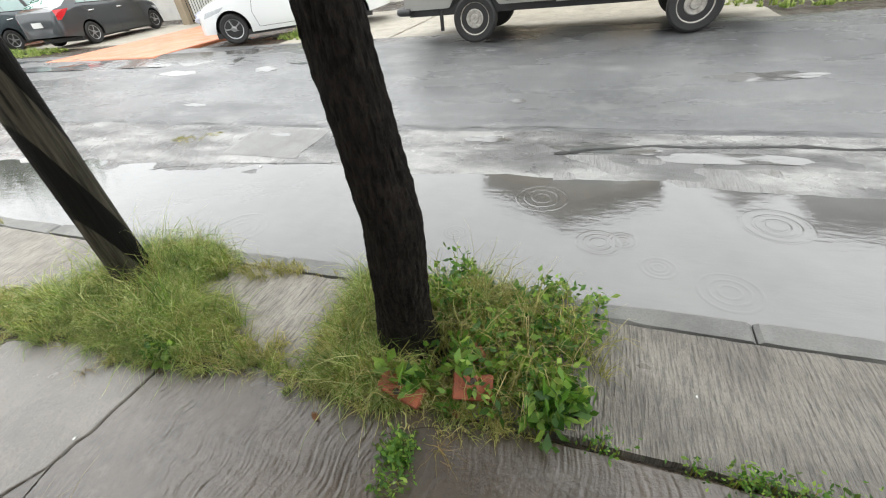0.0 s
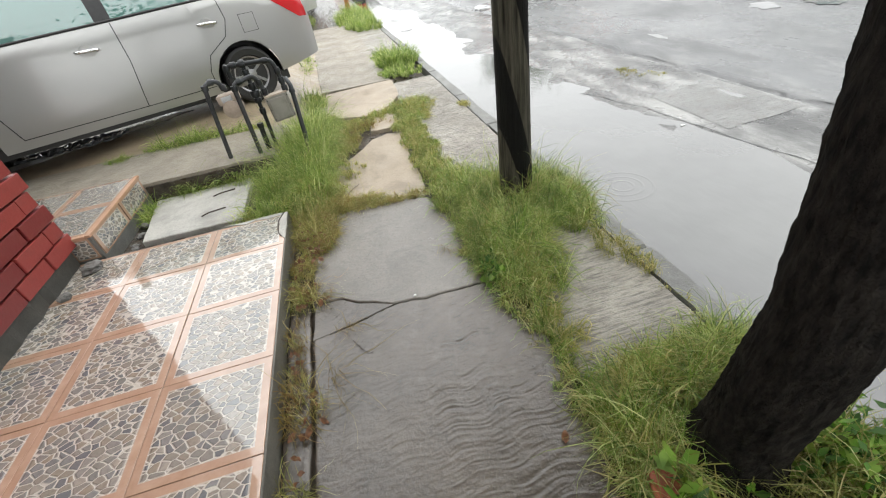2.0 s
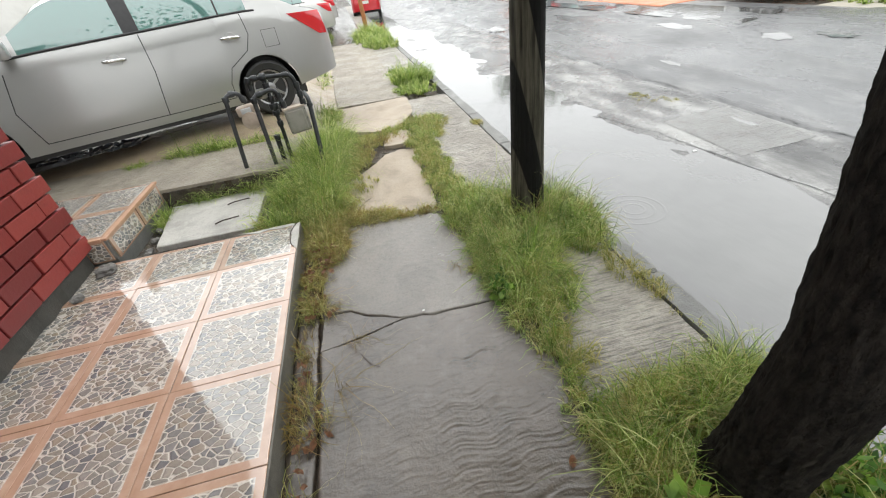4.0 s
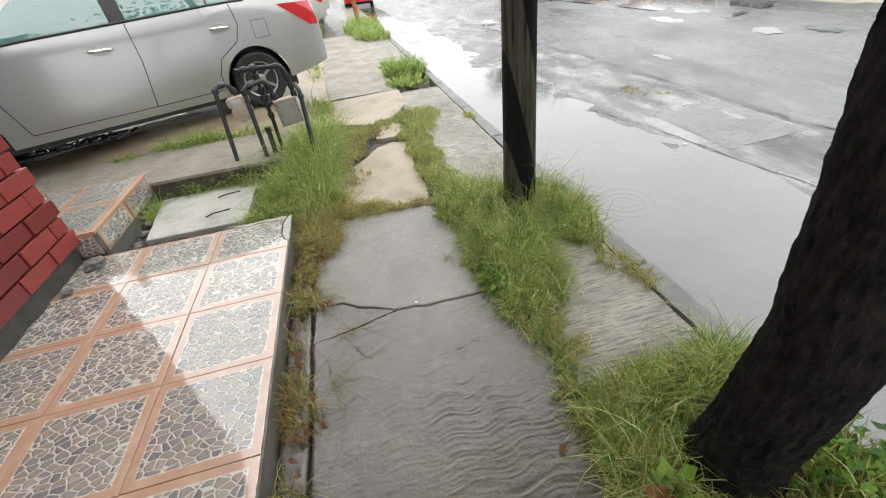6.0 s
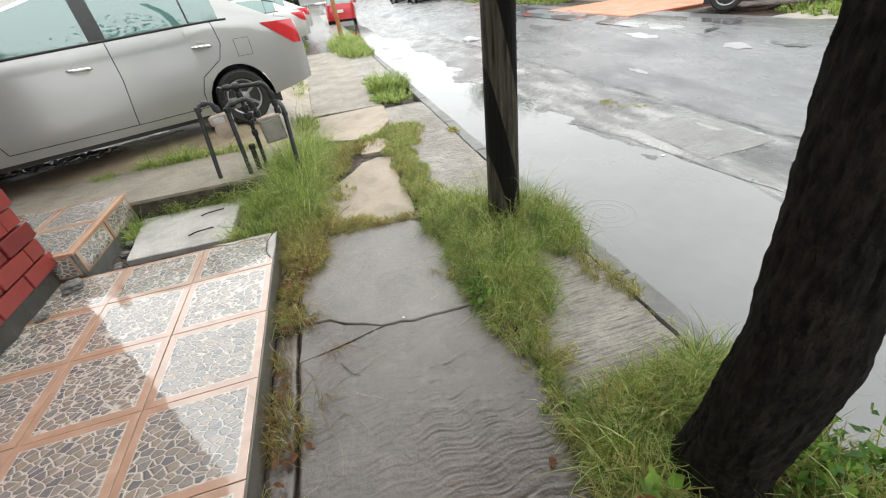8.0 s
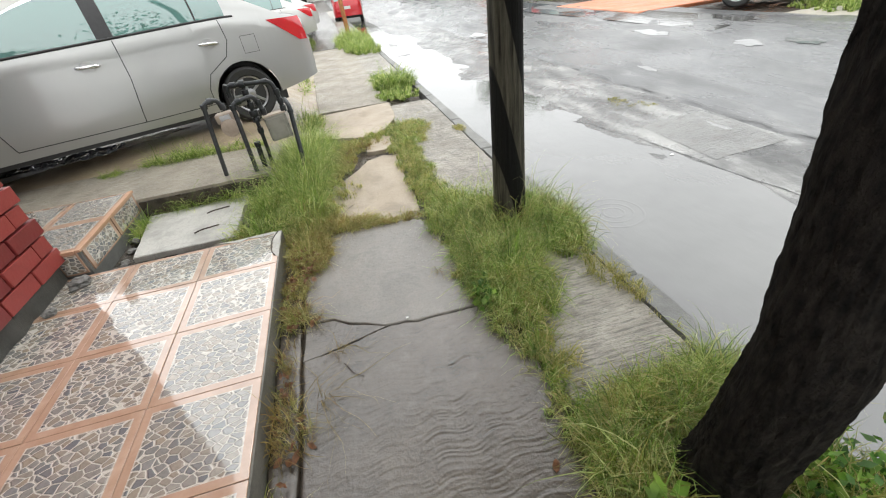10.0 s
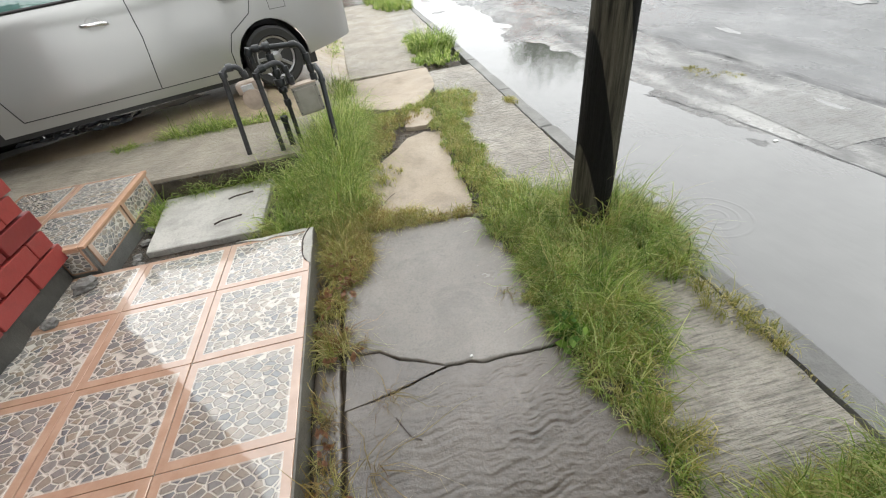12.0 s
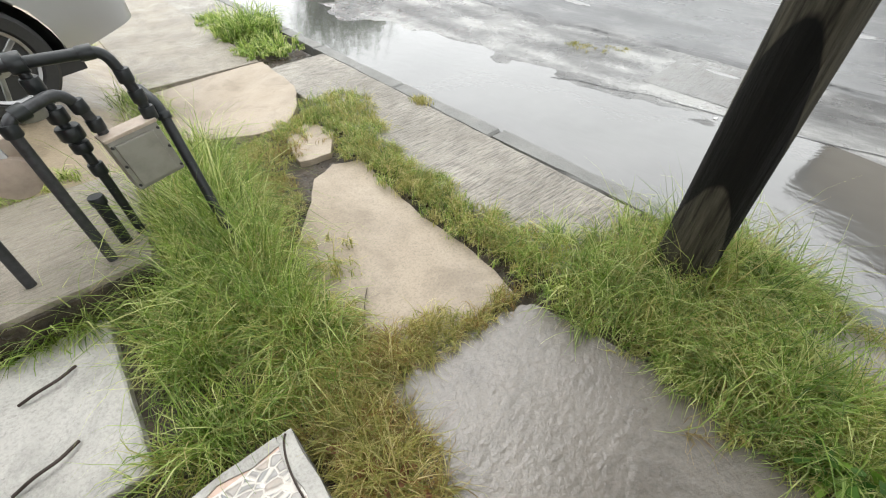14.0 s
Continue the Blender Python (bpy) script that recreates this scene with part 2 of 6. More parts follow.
def plain(name, color, rough=0.5, metal=0.0, vary=0.25, scale=25, bump=0.15):
    m = Mat(name, rough, metal)
    m.color(m.mix(m.grey(m.noise(scale, 5, 0.65), 0, 1, 0.4, 0.72), color, tuple(c * (1 - vary) for c in color)))
    if bump:
        m.bump(m.noise(scale * 3, 4, 0.6), bump, 0.004)
    return m.m


M_asphalt, M_gutter, M_water, M_soil = make_asphalt(), make_gutter(), make_water(), make_soil()
M_gutter_pale = make_concrete("pale_road_patch", (0.21, 0.21, 0.205), (0.3, 0.3, 0.295), 0.65, "straight", groove_tint=0.2)
M_tile = make_tile("pebble_tile")
M_tan = plain("tan_tile_trim", (0.47, 0.28, 0.18), 0.15, 0, 0.2, 12, 0.05)
M_brick = make_brick()
M_mortar = plain("grey_mortar", (0.09, 0.085, 0.08), 0.85, 0, 0.5, 20, 0.5)
M_bark = make_bark("dark_wet_bark", (0.006, 0.0053, 0.005), (0.05, 0.042, 0.035), 9)
M_pole = make_pole_wood()
M_grass = make_grass("fresh_grass", (0.06, 0.12, 0.012), (0.29, 0.43, 0.075), (0.68, 0.7, 0.32))
M_dry = make_grass("dry_grass", (0.2, 0.16, 0.045), (0.38, 0.28, 0.09), (0.2, 0.09, 0.035))
M_straw = make_grass("yellowing_grass", (0.16, 0.18, 0.035), (0.4, 0.39, 0.11), (0.66, 0.56, 0.28))
M_leaf = make_grass("broad_leaves", (0.025, 0.08, 0.008), (0.11, 0.26, 0.025), (0.36, 0.52, 0.09))
M_crown = make_grass("tree_leaves", (0.02, 0.05, 0.01), (0.04, 0.09, 0.018), (0.07, 0.13, 0.025))
M_silver = make_paint("silver_paint", (0.4, 0.4, 0.39), 0.6, 0.34)
M_white = make_paint("white_paint", (0.75, 0.76, 0.76), 0.05, 0.3)
M_charcoal = make_paint("charcoal_paint", (0.05, 0.055, 0.06), 0.4)
M_bluegrey = make_paint("blue_grey_paint", (0.06, 0.075, 0.085), 0.4)
M_red = make_paint("red_paint", (0.5, 0.012, 0.02), 0.1)
M_beige_car = make_paint("champagne_paint", (0.5, 0.5, 0.48), 0.5)
M_glass = Mat("tinted_window_glass", 0.02, 0.0, 1.0, 0.8).color((0.1, 0.21, 0.19)).m
M_glass.node_tree.nodes["Principled BSDF"].inputs["Coat IOR"].default_value = 1.9
M_rubber = plain("black_rubber", (0.018, 0.018, 0.018), 0.6, 0, 0.3, 40, 0.2)
M_trim = plain("black_plastic_trim", (0.02, 0.02, 0.021), 0.45, 0, 0.3, 30, 0.1)
M_alloy = plain("alloy_wheel", (0.42, 0.42, 0.43), 0.35, 0.8, 0.35, 15, 0.05)
M_steel = plain("dirty_steel_wheel", (0.45, 0.43, 0.39), 0.5, 0.4, 0.5, 18, 0.1)
M_chrome = plain("chrome", (0.7, 0.7, 0.7), 0.12, 1.0, 0.1, 30, 0.0)
M_lamp_red = Mat("red_lamp_lens", 0.08, 0, 0.6).color((0.5, 0.012, 0.02)).m
M_lamp_clear = plain("clear_lamp_lens", (0.6, 0.62, 0.64), 0.1, 0.2, 0.3, 20, 0.0)
M_plate = plain("number_plate", (0.7, 0.7, 0.68), 0.4, 0, 0.15, 60, 0.0)
M_pipe = plain("grey_galvanised_pipe", (0.06, 0.063, 0.068), 0.42, 0.35, 0.5, 30, 0.2)
M_pipe_dark = plain("black_painted_pipe", (0.018, 0.022, 0.024), 0.38, 0.2, 0.5, 30, 0.2)
M_box = plain("grey_beige_box", (0.26, 0.25, 0.22), 0.45, 0.1, 0.25, 14, 0.08)
M_meter = plain("cream_meter_casing", (0.46, 0.38, 0.31), 0.5, 0.1, 0.3, 14, 0.08)
M_rust = plain("rusty_steel", (0.05, 0.035, 0.028), 0.6, 0.3, 0.5, 40, 0.4)
M_clay = plain("broken_clay_brick", (0.32, 0.09, 0.04), 0.7, 0, 0.5, 18, 0.6)
M_stone = plain("grey_stone", (0.15, 0.145, 0.135), 0.6, 0, 0.5, 14, 0.6)
M_deadleaf = plain("dead_leaf", (0.26, 0.11, 0.042), 0.5, 0, 0.6, 50, 0.3)
M_litter = plain("white_litter", (0.72, 0.72, 0.7), 0.4, 0, 0.1, 30, 0.1)
M_plastic = Mat("crumpled_clear_plastic", 0.12, 0.0, 0.3, 0.8).color((0.16, 0.17, 0.19)).m
M_glass_far = Mat("dark_house_glass", 0.05, 0, 0, 0.5).color((0.01, 0.012, 0.013)).m
M_wall_beige = plain("beige_render", (0.34, 0.28, 0.2), 0.8, 0, 0.25, 1.5, 0.2)
M_wall_white = plain("white_render", (0.66, 0.66, 0.63), 0.8, 0, 0.2, 1.5, 0.2)
M_wall_orange = plain("orange_render", (0.6, 0.2, 0.1), 0.8, 0, 0.2, 1.5, 0.2)
M_wall_grey = plain("grey_render", (0.36, 0.36, 0.35), 0.8, 0, 0.25, 1.5, 0.2)
M_roof = plain("grey_roof_slab", (0.3, 0.3, 0.29), 0.8, 0, 0.3, 2, 0.2)
M_iron = plain("black_wrought_iron", (0.025, 0.024, 0.022), 0.45, 0.4, 0.3, 30, 0.1)
M_post_orange = plain("orange_rusty_post", (0.38, 0.15, 0.05), 0.65, 0, 0.5, 12, 0.3)
M_black_bag = plain("black_plastic_bag", (0.012, 0.012, 0.013), 0.25, 0, 0.3, 10, 0.3)
M_fabric = plain("white_blue_bundle", (0.5, 0.52, 0.62), 0.7, 0, 0.5, 6, 0.3)
M_lawn = plain("lawn_soil", (0.08, 0.13, 0.03), 0.8, 0, 0.6, 5, 0.6)
M_crack = plain("wet_tar_crack", (0.014, 0.014, 0.014), 0.3, 0, 0.5, 30, 0.4)


# ---- helpers for meshes ----
def finish(bm, name, mat, smooth=False):
    me = bpy.data.meshes.new(name)
    bmesh.ops.recalc_face_normals(bm, faces=bm.faces)
    bm.to_mesh(me)
    bm.free()
    me.materials.append(mat)
    if smooth:
        me.polygons.foreach_set("use_smooth", [True] * len(me.polygons))
        me.set_sharp_from_angle(angle=radians(38))
    return me


def part(name, bm, mat, parent, label="", smooth=False):
    ob = new(name, finish(bm, name, mat, smooth))
    ob.parent = parent
    if label:
        tagged(ob, label)
    return ob


def solid(name, bm, mat, label, category="", kind="", group="", smooth=False):
    return tagged(new(name, finish(bm, name, mat, smooth)), label, category, group, kind)


def thing(name, label, category, m=None, group="", kind=""):
    ob = tagged(new(name), label, category, group, kind)
    ob.empty_display_size = 0.1
    if m is not None:
        ob.matrix_world = m
    return ob


def box(bm, x0, x1, y0, y1, z0, z1, bev=0.0, m=None):
    r = bmesh.ops.create_cube(bm, size=1)
    vs = r["verts"]
    for v in vs:
        v.co = Vector(((x0 + x1) / 2 + v.co.x * (x1 - x0), (y0 + y1) / 2 + v.co.y * (y1 - y0), (z0 + z1) / 2 + v.co.z * (z1 - z0)))
    if bev:
        es = list({e for v in vs for e in v.link_edges})
        r = bmesh.ops.bevel(bm, geom=es, offset=bev, segments=2, affect="EDGES", profile=0.6)
        vs = list({v for f in r["faces"] for v in f.verts} | {v for v in vs if v.is_valid})
    if m is not None:
        bmesh.ops.transform(bm, matrix=m, verts=vs)
    return vs


def prism(bm, poly, z0, z1, inset=0.0):
    """A flat piece with the outline poly; the top's rim is worn down by inset."""
    lo = [bm.verts.new((x, y, z0)) for x, y in poly]
    n = len(poly)
    if inset:
        cx, cy = sum(p[0] for p in poly) / n, sum(p[1] for p in poly) / n
        mid = [bm.verts.new((x, y, z1 - inset * 0.8)) for x, y in poly]
        hi = []
        for x, y in poly:
            d = math.hypot(cx - x, cy - y) or 1
            hi.append(bm.verts.new((x + (cx - x) / d * inset, y + (cy - y) / d * inset, z1)))
        rings = (lo, mid, hi)
    else:
        hi = [bm.verts.new((x, y, z1)) for x, y in poly]
        rings = (lo, hi)
    for a, b in zip(rings, rings[1:]):
        for i in range(n):
            bm.faces.new((a[i], a[(i + 1) % n], b[(i + 1) % n], b[i]))
    top = bm.faces.new(hi)
    bm.faces.new(lo[::-1])
    bmesh.ops.triangulate(bm, faces=[top])


def ragged(poly, step=0.06, amount=0.008, seed=0):
    """The outline with its sides broken up unevenly."""
    out = []
    for i, (a, b) in enumerate(zip(poly, poly[1:] + poly[:1])):
        k = max(1, int(math.dist(a, b) / step))
        for j in range(k):
            t = j / k
            x, y = a[0] + (b[0] - a[0]) * t, a[1] + (b[1] - a[1]) * t
            nv = noise.noise_vector(Vector((x * 9, y * 9, seed)))
            out.append((x + nv.x * amount, y + nv.y * amount))
    return out


def tube(bm, pts, r, n=12, cap=True):
    """A round bar through pts; r is one radius or one for each point."""
    pts = [Vector(p) for p in pts]
    rs = [r] * len(pts) if isinstance(r, (int, float)) else list(r)
    rings, side = [], None
    for i, p in enumerate(pts):
        d = (pts[min(i + 1, len(pts) - 1)] - pts[max(i - 1, 0)]).normalized()
        if side is None:
            side = d.cross(Vector((0.3, 0.9, 0.2))).normalized()
        side = (side - d * side.dot(d)).normalized()
        up = d.cross(side)
        rings.append([bm.verts.new(p + (side * math.cos(2 * math.pi * k / n) + up * math.sin(2 * math.pi * k / n)) * rs[i]) for k in range(n)])
    for a, b in zip(rings, rings[1:]):
        for k in range(n):
            bm.faces.new((a[k], a[(k + 1) % n], b[(k + 1) % n], b[k]))
    if cap:
        bm.faces.new(rings[0][::-1])
        bm.faces.new(rings[-1])
    return rings


def bend(pts, r=0.04, k=5):
    """The line pts with its corners rounded by r."""
    pts = [Vector(p) for p in pts]
    out = [pts[0]]
    for a, b, c in zip(pts, pts[1:], pts[2:]):
        u, v = (a - b), (c - b)
        q = min(r, u.length * 0.45, v.length * 0.45)
        p0, p1 = b + u.normalized() * q, b + v.normalized() * q
        for i in range(k + 1):
            t = i / k
            out.append(p0 * (1 - t) ** 2 + b * 2 * t * (1 - t) + p1 * t * t)
    return out + [pts[-1]]


def lathe(bm, profile, n=32, axis="y", centre=(0, 0, 0)):
    """A body of revolution: profile of (along, radius)."""
    rings = []
    c = Vector(centre)
    for a, r in profile:
        ring = []
        for k in range(n):
            w = 2 * math.pi * k / n
            u, v = r * math.cos(w), r * math.sin(w)
            p = {"y": (u, a, v), "z": (u, v, a), "x": (a, u, v)}[axis]
            ring.append(bm.verts.new(c + Vector(p)))
        rings.append(ring)
    for a, b in zip(rings, rings[1:]):
        for k in range(n):
            bm.faces.new((a[k], a[(k + 1) % n], b[(k + 1) % n], b[k]))
    bm.faces.new(rings[0][::-1])
    bm.faces.new(rings[-1])


def lerp_table(table, s):
    return float(np.interp(s, [t[0] for t in table], [t[1] for t in table]))


def smooth_table(table, s):
    """A soft curve through a table."""
    return (lerp_table(table, s - 0.06) + 2 * lerp_table(table, s) + lerp_table(table, s + 0.06)) / 4


# ---- ground, road, kerb ----
def road_z(x):
    return lerp_table(((1.4, -0.165), (2.4, -0.16), (3.0, -0.135), (3.3, -0.10), (4.2, -0.075), (5.2, 0.06), (6.2, 0.21), (7.0, 0.3), (7.7, 0.29), (40, 0.29)), x)


def sheet(name, xs, ys, height, mat, label, category):
    bm = bmesh.new()
    grid = [[bm.verts.new((x, y, height(x, y))) for y in ys] for x in xs]
    for a, b in zip(grid, grid[1:]):
        for j in range(len(ys) - 1):
            bm.faces.new((a[j], b[j], b[j + 1], a[j + 1]))
    return solid(name, bm, mat, label, category, "structure", smooth=True)


def ground_z(x, y):
    return lerp_table(((-300, -0.05), (-0.5, -0.05), (1.3, -0.06), (1.5, -0.3), (7.4, -0.05), (7.9, 0.25), (300, 0.25)), x)


sheet("ground", [-400, -100, -30, -8, -3, -1.5, -0.5, 0, 0.7, 1.3, 1.5, 4, 7.4, 7.9, 12, 30, 100, 400], [-400, -100, -30, -10, -5] + [i * 0.5 for i in range(-6, 40)] + [25, 40, 100, 400], ground_z, M_soil, "dark wet soil under and beside the pavement", "ground")


def near_z(x, y):
    n = noise.fractal(Vector((x * 0.9, y * 0.5, 3)), 0.9, 2.0, 4) * 0.028
    return road_z(x) + n * min(1, max(0, (x - 1.5) * 2))


def fine_range(a, b, step):
    return [a + (b - a) * i / int((b - a) / step) for i in range(int((b - a) / step) + 1)]


ROAD_YS = [-60, -30, -15, -8] + fine_range(-5, 16, 0.14) + [18, 20, 23, 26, 30, 40, 60, 120]
sheet("road", [4.0] + [4.05, 4.15, 4.3] + fine_range(4.5, 7.9, 0.25), ROAD_YS, lambda x, y: near_z(x, y) + (0.008 if x > 4.1 + 0.05 * noise.noise(Vector((0, y * 1.7, 0))) else -0.035), M_asphalt, "wet grey asphalt road with shallow dents", "road")
sheet("road_gutter", fine_range(1.42, 4.06, 0.075), ROAD_YS, near_z, M_gutter, "worn wet concrete gutter lane with patches", "road")


def water_sheet(name, x0, x1, y0, y1, z, label, slope=0.0, fall=((0, 0), (1, 0))):
    bm = bmesh.new()
    xs, ys = fine_range(x0, x1, 0.2), fine_range(y0, y1, 0.5)
    grid = [[bm.verts.new((x, y, z + slope * (x - x0) + lerp_table(fall, y))) for y in ys] for x in xs]
    for a, b in zip(grid, grid[1:]):
        for j in range(len(ys) - 1):
            bm.faces.new((a[j], b[j], b[j + 1], a[j + 1]))
    return solid(name, bm, M_water, label, "puddle", "structure", smooth=True)


water_sheet("water_gutter", 1.5, 3.45, -8, 34, -0.127, "grey rain water standing along the kerb", fall=((3.2, 0), (6.0, -0.016), (9, -0.022), (34, -0.024)))
water_sheet("water_far", 6.35, 7.25, 6.8, 16.5, 0.243, "rain puddle along the far kerb", 0.09)


def ripple_ring(x, y, r):
    bm = bmesh.new()
    for rr in (r, r * 0.66, r * 0.36):
        n = 40
        rows = []
        for d, h in ((-0.012, 0), (0, 0.0013), (0.012, 0)):
            rows.append([bm.verts.new((x + (rr + d) * math.cos(2 * math.pi * k / n), y + (rr + d) * math.sin(2 * math.pi * k / n), -0.1265 + h)) for k in range(n)])
        for a, b in zip(rows, rows[1:]):
            for k in range(n):
                bm.faces.new((a[k], a[(k + 1) % n], b[(k + 1) % n], b[k]))
    solid("ripple", bm, M_water, "ring ripple of a raindrop on the puddle", "ripple", "stuff", smooth=True)


# ---- the pavement: slabs as pieces ----
pavement = thing("pavement", "cracked wet concrete pavement with weeds in its joints", "pavement", kind="structure")


def slab(poly, mat, z1=0.0, z0=-0.12, wear=0.004, seed=0, rag=0.008, label=""):
    bm = bmesh.new()
    prism(bm, ragged(poly, 0.07, rag, seed), z0, z1, wear)
    return part("concrete_slab", bm, mat, pavement, label)


def ribbed(xs, low, high, step, relief, mat, z1, z0, label, before=()):
    """A slab between the lines y = low(x) and y = high(x) whose top carries relief(x, y)."""
    nx = len(xs)
    n = max(2, int(max(high(x) - low(x) for x in xs) / step))
    first = len(before)
    vs, fs = [], []
    for i, x in enumerate(xs):
        a, b = low(x), high(x)
        col = list(before) + [a + (b - a) * j / n for j in range(n + 1)]
        for j, yy in enumerate(col):
            rim = i in (0, nx - 1) or j in (0, len(col) - 1)
            o = noise.noise(Vector((x * 9, yy * 9, 2))) * 0.008 if i in (0, nx - 1) else 0.0
            vs.append((x + o, yy, z1 - 0.006 if rim else z1 + relief(x, yy)))
    m = first + n + 1
    for i in range(nx - 1):
        for j in range(m - 1):
            q = i * m + j
            fs.append((q, q + m, q + m + 1, q + 1))
    loop = [j for j in range(m)] + [i * m + m - 1 for i in range(1, nx)] + [(nx - 1) * m + j for j in range(m - 2, -1, -1)] + [i * m for i in range(nx - 2, 0, -1)]
    base = len(vs)
    vs += [(vs[k][0], vs[k][1], z0) for k in loop]
    for k in range(len(loop)):
        e = (k + 1) % len(loop)
        fs.append((loop[k], loop[e], base + e, base + k))
    fs.append(tuple(range(base + len(loop) - 1, base - 1, -1)))
    me = bpy.data.meshes.new("concrete_slab")
    me.from_pydata(vs, [], fs)
    me.materials.append(mat)
    me.polygons.foreach_set("use_smooth", [True] * len(me.polygons))
    me.set_sharp_from_angle(angle=radians(75))
    ob = new("concrete_slab", me)
    ob.parent = pavement
    return tagged(ob, label)


def wavy_relief(x, y):
    """Wavering brush ridges, strong by the tree and worn smooth further on."""
    ph = 2.0 * noise.noise(Vector((x * 1.6, y * 1.8, 0.5)))
    u = y + (0.012 + 0.008 * noise.noise(Vector((x * 3, y * 3, 12)))) * math.sin(2 * math.pi * x / 0.22 + 2.5 * ph) + 0.02 * noise.noise(Vector((x * 3.1, y * 2.2, 4))) + 0.005 * noise.noise(Vector((x * 14, y * 14, 2)))
    ridge = 1.0 * noise.noise(Vector((x * 4, u * 60, 0))) + 1.2 * noise.noise(Vector((x * 5, u * 115, 5)))
    worn = min(1.0, max(0.5, 0.72 + 0.9 * noise.noise(Vector((x * 2.2, y * 2.2, 9)))))
    if y > 2.2:
        worn *= max(0.3, 0.6 - 0.4 * (y - 2.2))
    dents = 0.004 * noise.noise(Vector((x * 4, y * 4, 1))) + 0.0012 * noise.noise(Vector((x * 45, y * 45, 1)))
    return 0.0016 * worn * ridge + dents


def straight_relief(x, y):
    """Deep straight broom grooves across the strip."""
    u = y + 0.006 * noise.noise(Vector((x * 5, y * 3, 2))) 
    g = noise.noise(Vector((x * 2.2, u * 62, 3))) + 0.7 * math.sin(2 * math.pi * u / 0.021 + 2 * noise.noise(Vector((0.0, u * 9, 6))))
    return 0.0016 * g * (0.75 + 0.5 * noise.noise(Vector((x * 3, y * 3, 8)))) + 0.003 * noise.noise(Vector((x * 4, y * 4, 5)))


CR = [(-0.46, 2.105), (-0.37, 2.12), (-0.27, 2.135), (-0.16, 2.16), (-0.07, 2.185), (0.0, 2.2), (0.1, 2.2), (0.17, 2.175), (0.24, 2.18), (0.36, 2.17), (0.5, 2.17), (0.64, 2.2)]
BR = [(0.0, 2.2), (-0.1, 2.255), (-0.2, 2.3), (-0.29, 2.37), (-0.44, 2.39)]


def off(line, d):
    return [(x, y + d) for x, y in line]


def jag(x, k):
    return 0.006 * noise.noise(Vector((x * 22, k, 0))) + 0.004 * noise.noise(Vector((x * 70, k, 4)))


def crack_near(x):
    return lerp_table(CR, x) + jag(x, 1)


def crack_far(x):
    return lerp_table(BR[::-1] + CR[6:], x) + jag(x, 1)


FAR_EDGE = [(-0.46, 2.9), (-0.42, 3.1), (-0.3, 3.34), (-0.14, 3.38), (0.05, 3.36), (0.3, 3.33), (0.44, 3.28), (0.5, 3.0), (0.58, 2.6), (0.64, 2.3)]
ribbed(fine_range(-0.46, 0.665, 0.011), lambda x: -0.7, lambda x: crack_near(x) - 0.0045 * lerp_table(((-0.5, 0.4), (0.0, 1), (0.6, 0.8)), x), 0.0038, wavy_relief, M_walk, 0.0, -0.12, "dark wet concrete slab with a wavy brushed finish", before=(-4, -3, -2, -1.2))
ribbed(fine_range(-0.455, 0.635, 0.011), lambda x: crack_far(x) + 0.0045, lambda x: lerp_table(FAR_EDGE, x) + 3 * jag(x, 7), 0.006, wavy_relief, M_walk_pale, 0.003, -0.12, "wet concrete slab worn smooth at its far end")
ribbed(fine_range(-0.6, -0.474, 0.014), lambda x: -0.7, lambda x: 2.72 + 3 * jag(x, 11), 0.006, wavy_relief, M_walk, -0.014, -0.12, "narrow wet concrete gutter beside the terrace", before=(-4, -2))
slab(off(CR[:6], 0.0035) + off(BR, -0.003)[1:], M_walk, z1=-0.002, rag=0.006, seed=3)
slab([(-0.34, 3.75), (-0.2, 3.5), (0.0, 3.40), (0.2, 3.40), (0.44, 3.38), (0.5, 3.7), (0.47, 4.1), (0.55, 4.87), (0.36, 4.95), (0.2, 4.88), (0.02, 4.6), (-0.2, 4.35), (-0.4, 4.2)], M_sandy, rag=0.02, z1=-0.03, label="sandy buff concrete slab with broken edges")
slab([(0.2, 5.1), (0.42, 5.05), (0.6, 5.35), (0.52, 5.58), (0.3, 5.55)], M_sandy, rag=0.02, z1=-0.01)
slab([(-0.35, 5.95), (0.1, 5.68), (0.36, 5.6), (0.6, 5.95), (0.75, 6.3), (0.78, 7.12), (0.5, 7.13), (-0.3, 7.06), (-0.36, 6.6)], M_sandy, rag=0.015, label="sandy buff concrete slab")
slab([(-0.3, 7.2), (0.76, 7.16), (0.75, 10.4), (-0.38, 10.4)], M_apron, z1=0.0)
slab([(-0.38, 10.42), (0.75, 10.42), (0.74, 15), (-0.4, 15)], M_apron, z1=-0.004)
slab([(-0.4, 15.03), (0.74, 15.03), (0.74, 40), (-0.4, 40)], M_walk, z1=0.0)
# planting strip beside the kerb
for y0, y1 in ((-1.3, 0.62), (1.3, 2.75), (3.3, 6.9)):
    ribbed(fine_range(0.705, 1.36, 0.03), lambda x: y0 + 2 * jag(x, 3), lambda x: y1 + 2 * jag(x, 5), 0.0042, straight_relief, M_strip_dark if y1 < 1 else M_strip, -0.006, -0.12, "pale concrete strip with deep straight broom marks")
for y0, y1 in ((-4, -1.32), (8.4, 12), (12.02, 40)):
    slab([(0.7, y0), (1.355, y0), (1.355, y1), (0.71, y1)], M_strip, z1=-0.006, rag=0.01, label="pale concrete strip with straight broom marks")
kerb = thing("kerb", "low grey concrete kerb with a dark joint", "kerb", kind="structure")
y = -6.0
random.seed(4)
